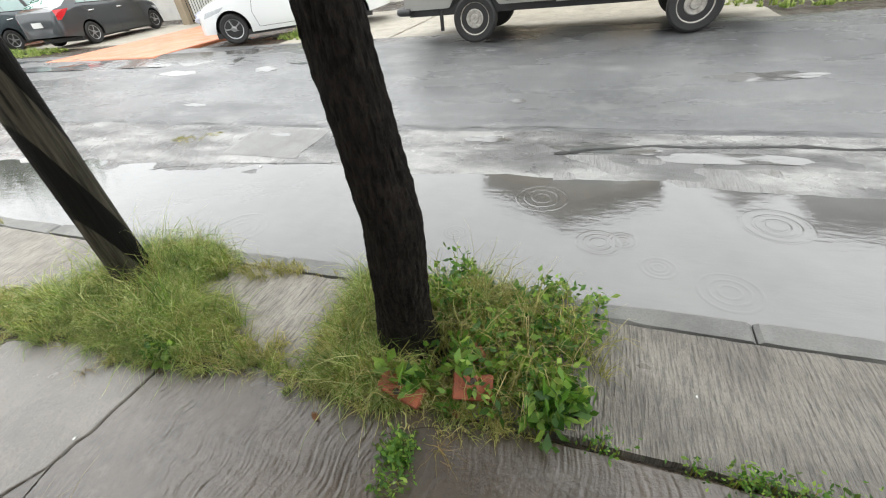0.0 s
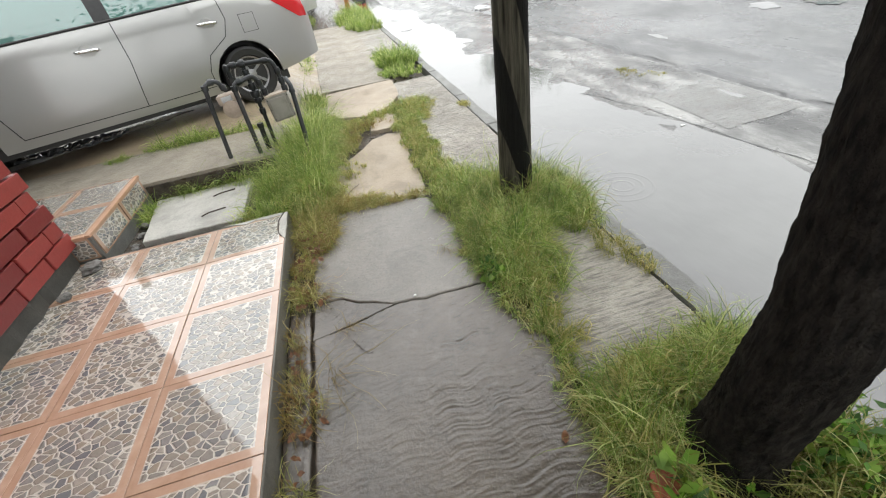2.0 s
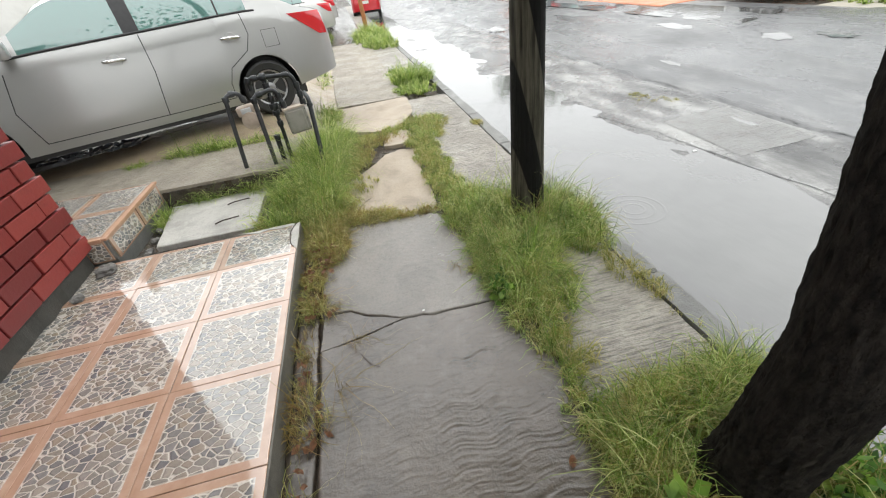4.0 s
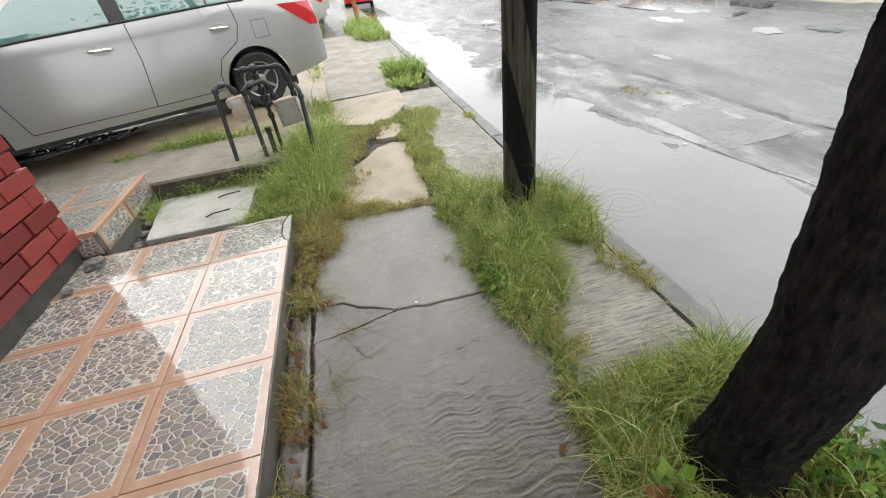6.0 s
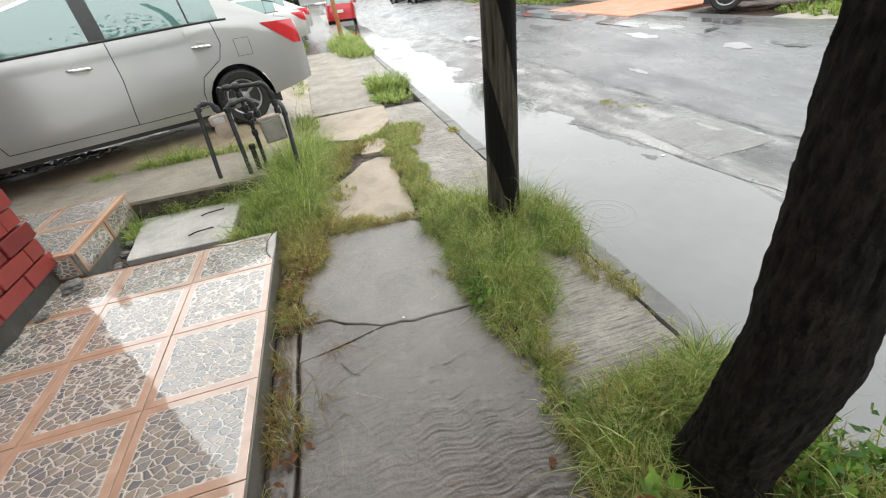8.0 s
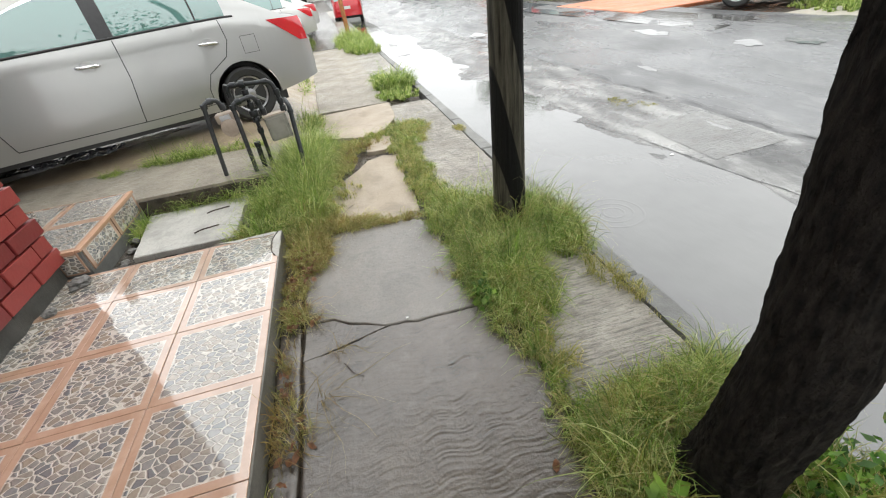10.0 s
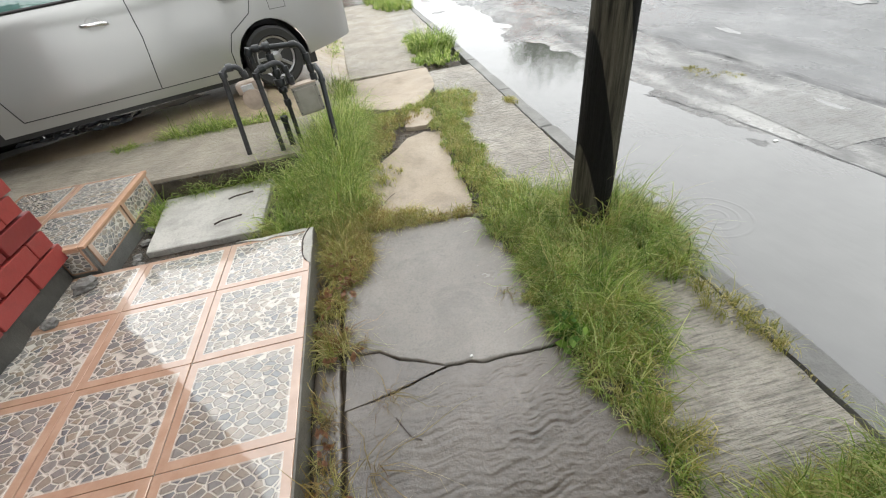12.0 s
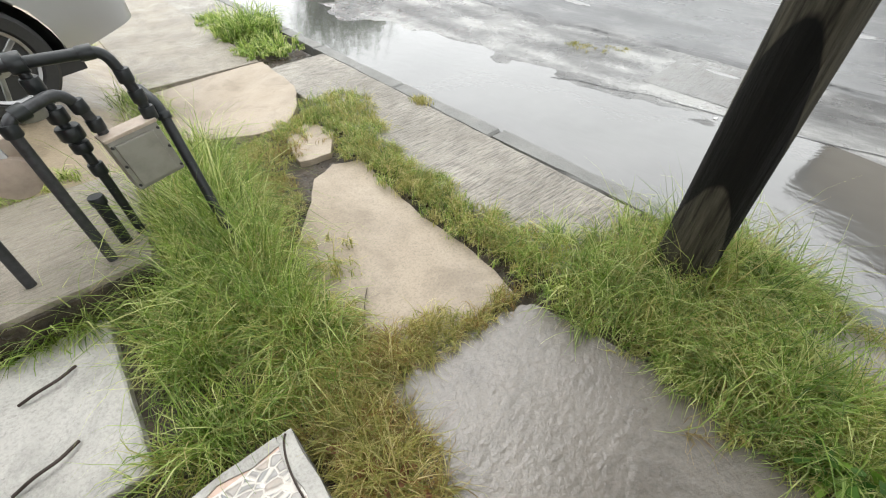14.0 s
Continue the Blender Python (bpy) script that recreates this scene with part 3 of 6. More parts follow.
while y < 40:
    ln = random.choice((0.9, 1.2, 1.5))
    bm = bmesh.new()
    j = random.uniform(-0.006, 0.006)
    prism(bm, ragged([(1.385 + j, y), (1.515 + j, y), (1.515 + j, y + ln - 0.008), (1.385 + j, y + ln - 0.008)], 0.09, 0.008, 5), -0.3, -0.022 + random.uniform(-0.006, 0.004), 0.02)
    part("kerb_stone", bm, M_kerb, kerb)
    y += ln

# ---- tiled terrace ----
terrace = thing("terrace", "low terrace of pebble-patterned tiles on a concrete base", "terrace", kind="structure")
bm = bmesh.new()
box(bm, -9, -0.605, -4, 3.40, -0.1, 0.1105)
part("terrace_base", bm, M_edge, terrace, "grey concrete edge of the terrace")
TX = [-0.612, -1.122, -1.628, -2.13]
TY = [3.395, 2.965, 2.47, 1.972, 1.475, 0.978, 0.48, -0.02, -0.52, -1.02]


def tile_mesh(w, d, mat):
    bm = bmesh.new()
    box(bm, -w / 2, w / 2, -d / 2, d / 2, -0.012, 0, 0.0025)
    return finish(bm, "tile", mat)


tiles = {}
for x1, x0 in zip(TX, TX[1:]):
    for y1, y0 in zip(TY, TY[1:]):
        key = (round(x1 - x0, 3), round(y1 - y0, 3))
        if key not in tiles:
            tiles[key] = tile_mesh(key[0] - 0.004, key[1] - 0.004, M_tile)
        t = new("tile", tiles[key])
        t.parent = terrace
        t.matrix_world = pose((x0 + x1) / 2, (y0 + y1) / 2, 0.1165 + random.uniform(-0.0012, 0.0012), random.uniform(-0.25, 0.25), random.uniform(-0.25, 0.25), 0)
# cement smeared over the broken corner
def smear(poly, z0, z1, seed, label):
    bm = bmesh.new()
    prism(bm, ragged(poly, 0.03, 0.012, seed), z0, z1, 0.003)
    part("cement_smear", bm, M_cover, terrace, label)


smear([(-0.64, 3.06), (-0.612, 3.03), (-0.607, 3.4), (-0.655, 3.4), (-0.668, 3.3), (-0.66, 3.15)], 0.1, 0.1195, 3, "grey cement where the tile corner broke off")
smear([(-1.0, 3.39), (-0.92, 3.365), (-0.85, 3.38), (-0.75, 3.36), (-0.66, 3.37), (-0.66, 3.405), (-1.1, 3.405)], 0.1, 0.1205, 5, "cement smeared along the tile edge")
# raised step
bm = bmesh.new()
box(bm, -2.8, -1.93, 3.44, 4.44, -0.1, 0.288)
part("step_base", bm, M_kerb, terrace)
sq = tile_mesh(0.44, 0.49, M_tile)
for i in range(2):
    for j in range(2):
        t = new("tile", sq)
        t.parent = terrace
        t.matrix_world = pose(-2.155 - 0.446 * i, 3.69 + 0.496 * j, 0.303, 0, 0, 0)
face = tile_mesh(0.47, 0.165, M_tile)
for j in range(2):
    t = new("tile", face)
    t.parent = terrace
    t.matrix_world = pose(-1.917, 3.70 + 0.49 * j, 0.2, 90, 0, 90)
t = new("tile", tile_mesh(0.15, 0.165, M_tile))
t.parent = terrace
t.matrix_world = pose(-2.02, 3.428, 0.2, 90, 0, 0)
bm = bmesh.new()
box(bm, -1.95, -1.912, 3.425, 4.45, 0.284, 0.306, 0.006)
part("edge_trim", bm, M_tan, terrace, "tan ceramic edge trim")
bm = bmesh.new()
box(bm, -2.1, -1.95, 3.422, 3.455, 0.284, 0.306, 0.006)
part("edge_trim", bm, M_tan, terrace, "tan ceramic edge trim")

# ---- drive and cover slab ----
drive = thing("driveway", "muddy wet concrete drive with a broomed front slab", "driveway", kind="structure")
bm = bmesh.new()
prism(bm, ragged([(-1.95, 4.42), (-0.74, 4.42), (-0.66, 5.3), (-2.0, 5.42), (-6.5, 5.3), (-6.5, 3.4), (-2.82, 3.4), (-2.82, 4.46), (-1.95, 4.46)], 0.08, 0.01, 2), -0.1, 0.22, 0.012)
part("front_slab", bm, M_apron, drive, "wet broomed concrete slab")
# dark strip in the soil material, painting the shaded gap along the slab's front
bm = bmesh.new()
prism(bm, ragged([(-1.9, 4.398), (-0.75, 4.398), (-0.75, 4.416), (-1.9, 4.416)], 0.05, 0.006, 6), -0.1, 0.195, 0.004)
part("soil_face", bm, M_soil, drive, "dark strip standing for the shaded gap at the slab edge")


def drive_z(x, y):
    return lerp_table(((-12, 0.3), (-1.0, 0.3), (-0.45, 0.02), (-0.3, -0.03)), x) * lerp_table(((5.3, 0.68), (6.1, 1.0)), y) + 0.012 * noise.noise(Vector((x * 1.5, y * 1.5, 0)))


bm = bmesh.new()
xs, ys = [-12, -8, -5] + fine_range(-4, -0.3, 0.2), fine_range(5.15, 14.0, 0.25)
g = [[bm.verts.new((x, y, drive_z(x, y) - (0.03 if y < 5.3 else 0))) for y in ys] for x in xs]
for a, b in zip(g, g[1:]):
    for j in range(len(ys) - 1):
        bm.faces.new((a[j], b[j], b[j + 1], a[j + 1]))
part("drive_surface", bm, M_drive, drive, "brown muddy wet concrete", smooth=True)
cover = thing("concrete_cover", "pale wet concrete cover slab with two wire lifting loops", "cover slab")
bm = bmesh.new()
prism(bm, ragged([(-1.76, 3.62), (-1.0, 3.6), (-1.0, 4.40), (-1.86, 4.38)], 0.08, 0.008, 9), -0.05, 0.06, 0.008)
part("slab_body", bm, M_cover, cover)
for cx, cy, a in ((-1.25, 3.8, 0.4), (-1.22, 4.14, 0.1)):
    bm = bmesh.new()
    tube(bm, bend([(cx - 0.09, cy - 0.03 * a, 0.072), (cx - 0.03, cy, 0.085), (cx + 0.04, cy + 0.01, 0.085), (cx + 0.09, cy + 0.05, 0.072)], 0.02), 0.006, 8)
    part("lifting_loop", bm, M_rust, cover, "bent rusty wire loop", smooth=True)

# ---- brick wall with toothed end ----
wall = thing("wall_brick", "red painted brick garden wall with a toothed end", "wall", kind="structure")
bm = bmesh.new()
box(bm, -2.6, -2.085, -3.5, 3.33, 0.1, 3.3)
part("wall_core", bm, M_mortar, wall)
bm = bmesh.new()
prism(bm, ragged([(-2.55, -3.5), (-2.06, -3.5), (-2.06, 3.38), (-2.55, 3.42)], 0.07, 0.025, 3), 0.1, 0.245, 0.03)
part("plinth", bm, M_plaster_rough, wall, "rough dark grey concrete plinth")
BL, BH = 0.31, 0.115
bm = bmesh.new()
box(bm, -0.055, 0.055, -BL / 2 + 0.006, BL / 2 - 0.006, -BH / 2 + 0.006, BH / 2 - 0.006, 0.006)
brick_long = finish(bm, "brick", M_brick)
bm = bmesh.new()
box(bm, -0.055, 0.055, -0.069, 0.069, -BH / 2 + 0.006, BH / 2 - 0.006, 0.006)
brick_half = finish(bm, "brick", M_brick)
for k in range(24):
    z = 0.24 + BH * (k + 0.5)
    y = 3.45 - (0.0 if k % 2 == 0 else 0.03)
    first = k % 2 == 1
    while y > (1.2 if k > 4 else 0.9):
        ln = 0.15 if first else BL
        b = new("brick", brick_half if first else brick_long)
        b.parent = wall
        b.matrix_world = pose(-2.085 + random.uniform(-0.004, 0.004), y - ln / 2, z, 0, 0, random.uniform(-0.8, 0.8))
        y -= ln
        first = False

# ---- unseen house behind the wall, its carport roof added to darken tile reflections ----
house = thing("house", "unseen plain grey house, its flat roof added to darken the tile reflections", "house")
bm = bmesh.new()
box(bm, -9.5, -9.2, -6, 8, -0.1, 2.95)
part("house_wall", bm, M_wall_grey, house)
bm = bmesh.new()
prism(bm, [(-9.2, -4), (-2.6, -4), (-2.6, 3.3), (-4.3, 4.8), (-4.6, 6.8), (-9.2, 6.8)], 2.75, 2.95)
part("added_roof", bm, M_roof, house)
bm = bmesh.new()
box(bm, -2.85, -2.55, 3.02, 3.32, 0.1, 2.75)
part("added_roof_column", bm, M_wall_grey, house)
bm = bmesh.new()
box(bm, -9.2, -8.9, 8, 15.8, -0.1, 1.2)
part("boundary_wall", bm, M_wall_grey, house)


# ---- cars ----
SEDAN = dict(
    belt=((-1.0, 0.42), (-0.985, 0.75), (-0.93, 0.98), (-0.8, 1.05), (-0.45, 1.1), (0, 1.12), (0.4, 1.11), (1.0, 1.085), (1.93, 1.05), (2.4, 1.01), (2.9, 0.9), (3.3, 0.76), (3.44, 0.6), (3.47, 0.4)),
    roof=((-0.62, 0.0), (-0.6, 1.09), (-0.05, 1.4), (0.35, 1.5), (0.9, 1.55), (1.4, 1.52), (1.75, 1.42), (2.44, 1.0), (2.46, 0.0)),
    width=((-1.0, 0.42), (-0.985, 0.62), (-0.9, 0.74), (-0.6, 0.81), (0, 0.845), (1.5, 0.85), (2.6, 0.83), (3.1, 0.74), (3.4, 0.55), (3.47, 0.35)),
    base=2.78, wheel=0.305, sill=0.2, glass=(-0.02, 2.05), pillars=((1.06, 1.2), (0.27, 0.31)), back=(-0.6, 0.3), front=(1.5, 2.4), doors=(0.03, 1.06, 2.2))
HATCH = dict(
    belt=((-0.62, 0.5), (-0.6, 0.9), (-0.5, 1.02), (0, 1.0), (1.0, 0.96), (2.0, 0.95), (2.5, 0.86), (2.85, 0.72), (2.98, 0.55), (3.0, 0.4)),
    roof=((-0.58, 0.0), (-0.55, 1.02), (-0.3, 1.38), (0.2, 1.48), (0.9, 1.5), (1.3, 1.45), (1.5, 1.37), (2.05, 0.95), (2.07, 0.0)),
    width=((-0.62, 0.55), (-0.58, 0.68), (-0.4, 0.78), (0.3, 0.81), (2.2, 0.8), (2.7, 0.68), (2.95, 0.5), (3.0, 0.3)),
    base=2.37, wheel=0.29, sill=0.2, glass=(-0.2, 1.7), pillars=((0.92, 1.02), (0.1, 0.14)), back=(-0.55, 0.15), front=(1.25, 2.05), doors=(0.12, 1.0, 1.98))
WAGON = dict(
    belt=((-0.9, 0.5), (-0.88, 0.9), (-0.85, 1.05), (0, 1.06), (1.5, 1.05), (2.2, 1.07), (2.9, 0.98), (3.25, 0.85), (3.4, 0.6), (3.42, 0.4)),
    roof=((-0.88, 0.0), (-0.86, 1.05), (-0.7, 1.66), (0.2, 1.74), (0.9, 1.74), (1.4, 1.68), (2.15, 1.07), (2.17, 0.0)),
    width=((-0.9, 0.7), (-0.86, 0.82), (0, 0.88), (2.7, 0.86), (3.2, 0.74), (3.42, 0.5)),
    base=2.65, wheel=0.34, sill=0.28, glass=(-0.6, 1.85), pillars=((1.15, 1.25), (0.2, 0.28)), back=(-0.87, -0.65), front=(1.35, 2.15), doors=(0.2, 1.2, 2.2))


def wheel_parts(car, spec, s, side, w, rim_mat, spokes=5):
    r = spec["wheel"]
    sg = 1 if side > 0 else -1
    bm = bmesh.new()
    lathe(bm, [(-0.09 * sg, r * 0.62), (-0.092 * sg, r * 0.9), (-0.07 * sg, r * 0.985), (0, r), (0.07 * sg, r * 0.985), (0.092 * sg, r * 0.9), (0.085 * sg, r * 0.7), (0.06 * sg, r * 0.645)], 36, "y", (s, sg * (w - 0.11), r))
    tyre = part("wheel", bm, M_rubber, car, "black rubber tyre", smooth=True)
    bm = bmesh.new()
    y0 = sg * (w - 0.11)
    if spokes:
        lathe(bm, [(0.03 * sg, r * 0.6), (0.062 * sg, r * 0.665), (0.078 * sg, r * 0.65), (0.07 * sg, r * 0.6), (0.02 * sg, r * 0.585)], 36, "y", (s, y0, r))
        for k in range(spokes):
            for d in (-0.16, 0.16):
                a = 2 * math.pi * k / spokes + d * 0.55
                m = Matrix.Translation((s, y0 + sg * 0.055, r)) @ Matrix.Rotation(-a, 4, "Y") @ Matrix.Rotation(d * 0.5, 4, "Y")
                box(bm, 0.015, r * 0.62, -0.012, 0.012, -0.014, 0.014, 0.004, m)
        lathe(bm, [(0.03 * sg, r * 0.2), (0.072 * sg, r * 0.19), (0.08 * sg, r * 0.08)], 20, "y", (s, y0, r))
    else:
        lathe(bm, [(0.0, r * 0.66), (0.075 * sg, r * 0.67), (0.05 * sg, r * 0.6), (0.045 * sg, r * 0.45), (0.07 * sg, r * 0.36), (0.06 * sg, r * 0.2), (0.09 * sg, r * 0.17)], 32, "y", (s, y0, r))
    part("rim", bm, rim_mat, tyre, "alloy spokes" if spokes else "grimy steel disc", smooth=not spokes)
    bm = bmesh.new()
    if spokes:
        lathe(bm, [(0.0, r * 0.6), (0.022 * sg, r * 0.6), (0.024 * sg, r * 0.2)], 28, "y", (s, y0, r))
        part("brake_disc", bm, M_trim, tyre)
    else:
        # black discs set on the wheel in place of its shaded vent openings
        for k in range(10):
            a = 2 * math.pi * k / 10
            lathe(bm, [(0.045 * sg, 0.018), (0.056 * sg, 0.018)], 10, "y", (s + r * 0.52 * math.cos(a), y0, r + r * 0.52 * math.sin(a)))
        part("vent_holes", bm, M_trim, tyre)


def build_car(label, spec, paint, m, rim=None, spokes=5, lens=True, name="car", chrome_rear=False):
    rim = rim or M_alloy
    car = thing(name, label, "car", m)
    belt, roof, width = spec["belt"], spec["roof"], spec["width"]
    s0, s1 = belt[0][0], belt[-1][0]
    ra = spec["wheel"] + 0.065
    cols = sorted(set([round(s, 3) for s in fine_range(s0, s1, 0.07)] + [round(a + d, 3) for a in (0, spec["base"]) for d in (-ra - 0.002, -ra + 0.002, -ra * 0.94, -ra * 0.8, -ra * 0.55, -ra * 0.28, 0, ra * 0.28, ra * 0.55, ra * 0.8, ra * 0.94, ra - 0.002, ra + 0.002)] + [s0 + 0.01, s0 + 0.03, s1 - 0.02, spec["glass"][0], spec["glass"][1]]))

    def half(s):
        return smooth_table(width, s) if s0 + 0.1 < s < s1 - 0.1 else lerp_table(width, s)

    def top(s):
        return smooth_table(belt, s) if s0 + 0.15 < s < s1 - 0.15 else lerp_table(belt, s)

    def low(s):
        h = spec["sill"] + (0.04 if s < 0 or s > spec["base"] else 0) + max(0, (-0.3 - s)) * 0.16
        for a in (0, spec["base"]):
            if abs(s - a) < ra:
                h = max(h, spec["wheel"] + math.sqrt(max(0, ra * ra - (s - a) ** 2)) * 0.985)
        return min(h, top(s) - 0.05)

    def swell(h, s):
        t = top(s)
        v = lerp_table(((0.15, 0.95), (0.25, 0.965), (0.32, 0.985), (0.5, 1.0), (0.62, 0.995), (0.8, 0.985), (0.86, 0.978), (1.1, 0.945)), h)
        e = max(0.0, (h - (t - 0.07)) / 0.07) if h < t else 1.0
        return v - 0.05 * e * e

    def at(s, h, side=1, out=0.0):
        return Vector((s, side * (half(s) * swell(h, s) + out), h))

    body, glass, posts = bmesh.new(), bmesh.new(), {}
    N1, N2, N3 = 11, 4, 5

    def section(s, side):
        t, r = top(s), lerp_table(roof, s)
        side_pts = [at(s, low(s) + (t - low(s)) * i / (N1 - 1), side) for i in range(N1)]
        edge = side_pts[-1]
        r = r if r > t + 0.01 else t + 0.004
        yr = edge.y * (1 - 0.3 * min(1, (r - t) / 0.5))
        rail = [edge.lerp(Vector((s, yr, r - 0.03 * min(1, (r - t) * 4))), i / (N2 - 1)) for i in range(N2)]
        for i, p in enumerate(rail):
            p.y += (1 if side > 0 else -1) * 0.02 * math.sin(math.pi * i / (N2 - 1)) * min(1, (r - t) * 3)
        last = rail[-1]
        across = [Vector((s, last.y * (1 - i / (N3 - 1)), last.z + (r + 0.02 * (1 if r > t + 0.05 else 0.9) - last.z) * math.sin(math.pi / 2 * i / (N3 - 1)))) for i in range(N3)]
        return side_pts, rail, across, r - t

    def strip(bm, a, b):
        for i in range(len(a) - 1):
            q = [a[i], b[i], b[i + 1], a[i + 1]]
            vs = [bm.verts.new(p) for p in q]
            bm.faces.new(vs)

    for side in (1, -1):
        secs = [section(s, side) for s in cols]
        for s, sn, a, b in zip(cols, cols[1:], secs, secs[1:]):
            mid = (s + sn) / 2
            strip(body, a[0], b[0])
            if a[3] > 0.02 or b[3] > 0.02:
                g0, g1 = spec["glass"]
                is_glass = g0 <= mid <= g1 and not any(p0 < mid < p1 for p0, p1 in spec["pillars"]) and min(a[3], b[3]) > 0.06
                target = glass if is_glass else body
                for pi, (p0, p1) in enumerate(spec["pillars"]):
                    if p0 < mid < p1 and min(a[3], b[3]) > 0.06:
                        target = posts.setdefault((side, pi), bmesh.new())
                strip(target, a[1], b[1])
            screen = (spec["back"][0] <= mid <= spec["back"][1] or spec["front"][0] <= mid <= spec["front"][1]) and max(a[3], b[3]) > 0.03
            strip(glass if screen else body, a[2], b[2])
        for sec in (secs[0], secs[-1]):
            pts = sec[0] + sec[1][1:] + sec[2][1:]
            low_mid = Vector((pts[0].x, 0, pts[0].z))
            vs = [body.verts.new(p) for p in pts] + [body.verts.new(low_mid)]
            body.faces.new(vs)
    bmesh.ops.remove_doubles(body, verts=body.verts, dist=0.0005)
    bmesh.ops.remove_doubles(glass, verts=glass.verts, dist=0.0005)
    shell = part("body", body, paint, car, smooth=True)
    part("window_glass", glass, M_glass, car, "dark tinted window glass", smooth=True)
    for post in posts.values():
        bmesh.ops.remove_doubles(post, verts=post.verts, dist=0.0005)
        part("window_post", post, M_trim, car, "black window post", smooth=True)
    # floor pan and wheel wells
    bm = bmesh.new()
    box(bm, s0 + 0.55, s1 - 0.3, -half(1) + 0.09, half(1) - 0.09, spec["sill"] - 0.05, spec["sill"] + 0.06)
    part("underbody", bm, M_trim, car)
    for a in (0, spec["base"]):
        for side in (1, -1):
            bm = bmesh.new()
            n = 16
            rows = []
            for yy in (half(a) - 0.03, half(a) - 0.34):
                rows.append([bm.verts.new((a + (ra + 0.01) * math.cos(math.pi * k / n), side * yy, spec["wheel"] - 0.06 + (ra + 0.05) * math.sin(math.pi * k / n))) for k in range(n + 1)])
            for k in range(n):
                bm.faces.new((rows[0][k], rows[0][k + 1], rows[1][k + 1], rows[1][k]))
            bm.faces.new(rows[1])
            part("wheel_well", bm, M_trim, car)
            wheel_parts(car, spec, a, side, half(a), rim, spokes)

    def decal(name, poly, mat, side, out=0.004, thick=0.0, label="", k=6):
        """A piece that lies on the car's side, outline in (along, height)."""
        bm = bmesh.new()
        a, b, c, d = poly
        grid = []
        for i in range(k + 1):
            row = []
            for j in range(k + 1):
                u, v = i / k, j / k
                s = (a[0] * (1 - u) + b[0] * u) * (1 - v) + (d[0] * (1 - u) + c[0] * u) * v
                h = (a[1] * (1 - u) + b[1] * u) * (1 - v) + (d[1] * (1 - u) + c[1] * u) * v
                row.append(bm.verts.new(at(s, h, side, out)))
            grid.append(row)
        for i in range(k):
            for j in range(k):
                bm.faces.new((grid[i][j], grid[i + 1][j], grid[i + 1][j + 1], grid[i][j + 1]))
        part(name, bm, mat, car, label, smooth=True)

    for side in (1, -1):
        d0, d1, d2 = spec["doors"]
        for pts in ([(d1 + 0.03, 1.06), (d1 + 0.03, 0.72), (d1 + 0.07, 0.4), (d1 + 0.08, spec["sill"] + 0.09)], [(d2 + 0.02, 0.92), (d2 + 0.1, 0.6), (d2 + 0.02, spec["sill"] + 0.09)], [(d0 + 0.05, 1.1), (d0 + 0.03, 0.9), (d0 + 0.1, 0.74), (0.36, 0.6), (0.42, 0.45), (0.42, spec["sill"] + 0.1)], [(0.42, spec["sill"] + 0.09), (d1, spec["sill"] + 0.085), (d2 + 0.02, spec["sill"] + 0.09)]):
            bm = bmesh.new()
            line = [at(s, h, side, -0.0015) for s, h in pts]
            fine = []
            for p, q in zip(pts, pts[1:]):
                fine += [at(p[0] + (q[0] - p[0]) * i / 8, p[1] + (q[1] - p[1]) * i / 8, side, -0.001) for i in range(8)]
            fine.append(line[-1])
            tube(bm, fine, 0.0045, 6)
            part("panel_gap", bm, M_trim, car)
        for hs, hh in ((d0 + 0.23, 0.885), (d1 + 0.32, 0.87)):
            bm = bmesh.new()
            p = at(hs, hh, side)
            lathe(bm, [(-0.012, 0.06), (0.001, 0.068), (0.004, 0.058)], 20, "y", tuple(p))
            cup = part("handle_recess", bm, paint, car)
            bm = bmesh.new()
            q = [at(hs + dx, hh + dz, side, o) for dx, dz, o in ((-0.095, 0.004, 0.005), (-0.075, 0.006, 0.03), (0, 0.01, 0.038), (0.075, 0.012, 0.03), (0.095, 0.012, 0.005))]
            tube(bm, bend(q, 0.02, 3), 0.016, 10)
            part("door_handle", bm, M_chrome, car, "chrome handle", smooth=True)
        e = s0
        decal("tail_light", [(e + 0.09, 0.76), (e + 0.2, 0.77), (e + 0.56, 1.03), (e + 0.12, 1.02)] if spec is not WAGON else [(e + 0.04, 0.75), (e + 0.16, 0.75), (e + 0.16, 1.0), (e + 0.04, 1.0)], M_lamp_red, side, 0.006, label="glossy red lamp lens")
        f = s1
        decal("headlight", [(f - 0.14, 0.56), (f - 0.5, 0.66), (f - 0.62, 0.75), (f - 0.2, 0.67)], M_lamp_clear, side, 0.006, label="clear lamp lens")
    if spec is SEDAN:
        decal("fuel_flap", [(-0.25, 0.74), (-0.09, 0.74), (-0.09, 0.91), (-0.25, 0.91)], paint, 1, 0.002)
        for poly in ([(-0.255, 0.735), (-0.085, 0.735), (-0.085, 0.739), (-0.255, 0.739)], [(-0.255, 0.912), (-0.085, 0.912), (-0.085, 0.916), (-0.255, 0.916)], [(-0.257, 0.735), (-0.252, 0.735), (-0.252, 0.915), (-0.257, 0.915)], [(-0.088, 0.735), (-0.083, 0.735), (-0.083, 0.915), (-0.088, 0.915)]):
            decal("flap_gap", poly, M_trim, 1, 0.0015)
    # window surround, sill trim, plates
    for side in (1, -1):
        bm = bmesh.new()
        g0, g1 = spec["glass"]
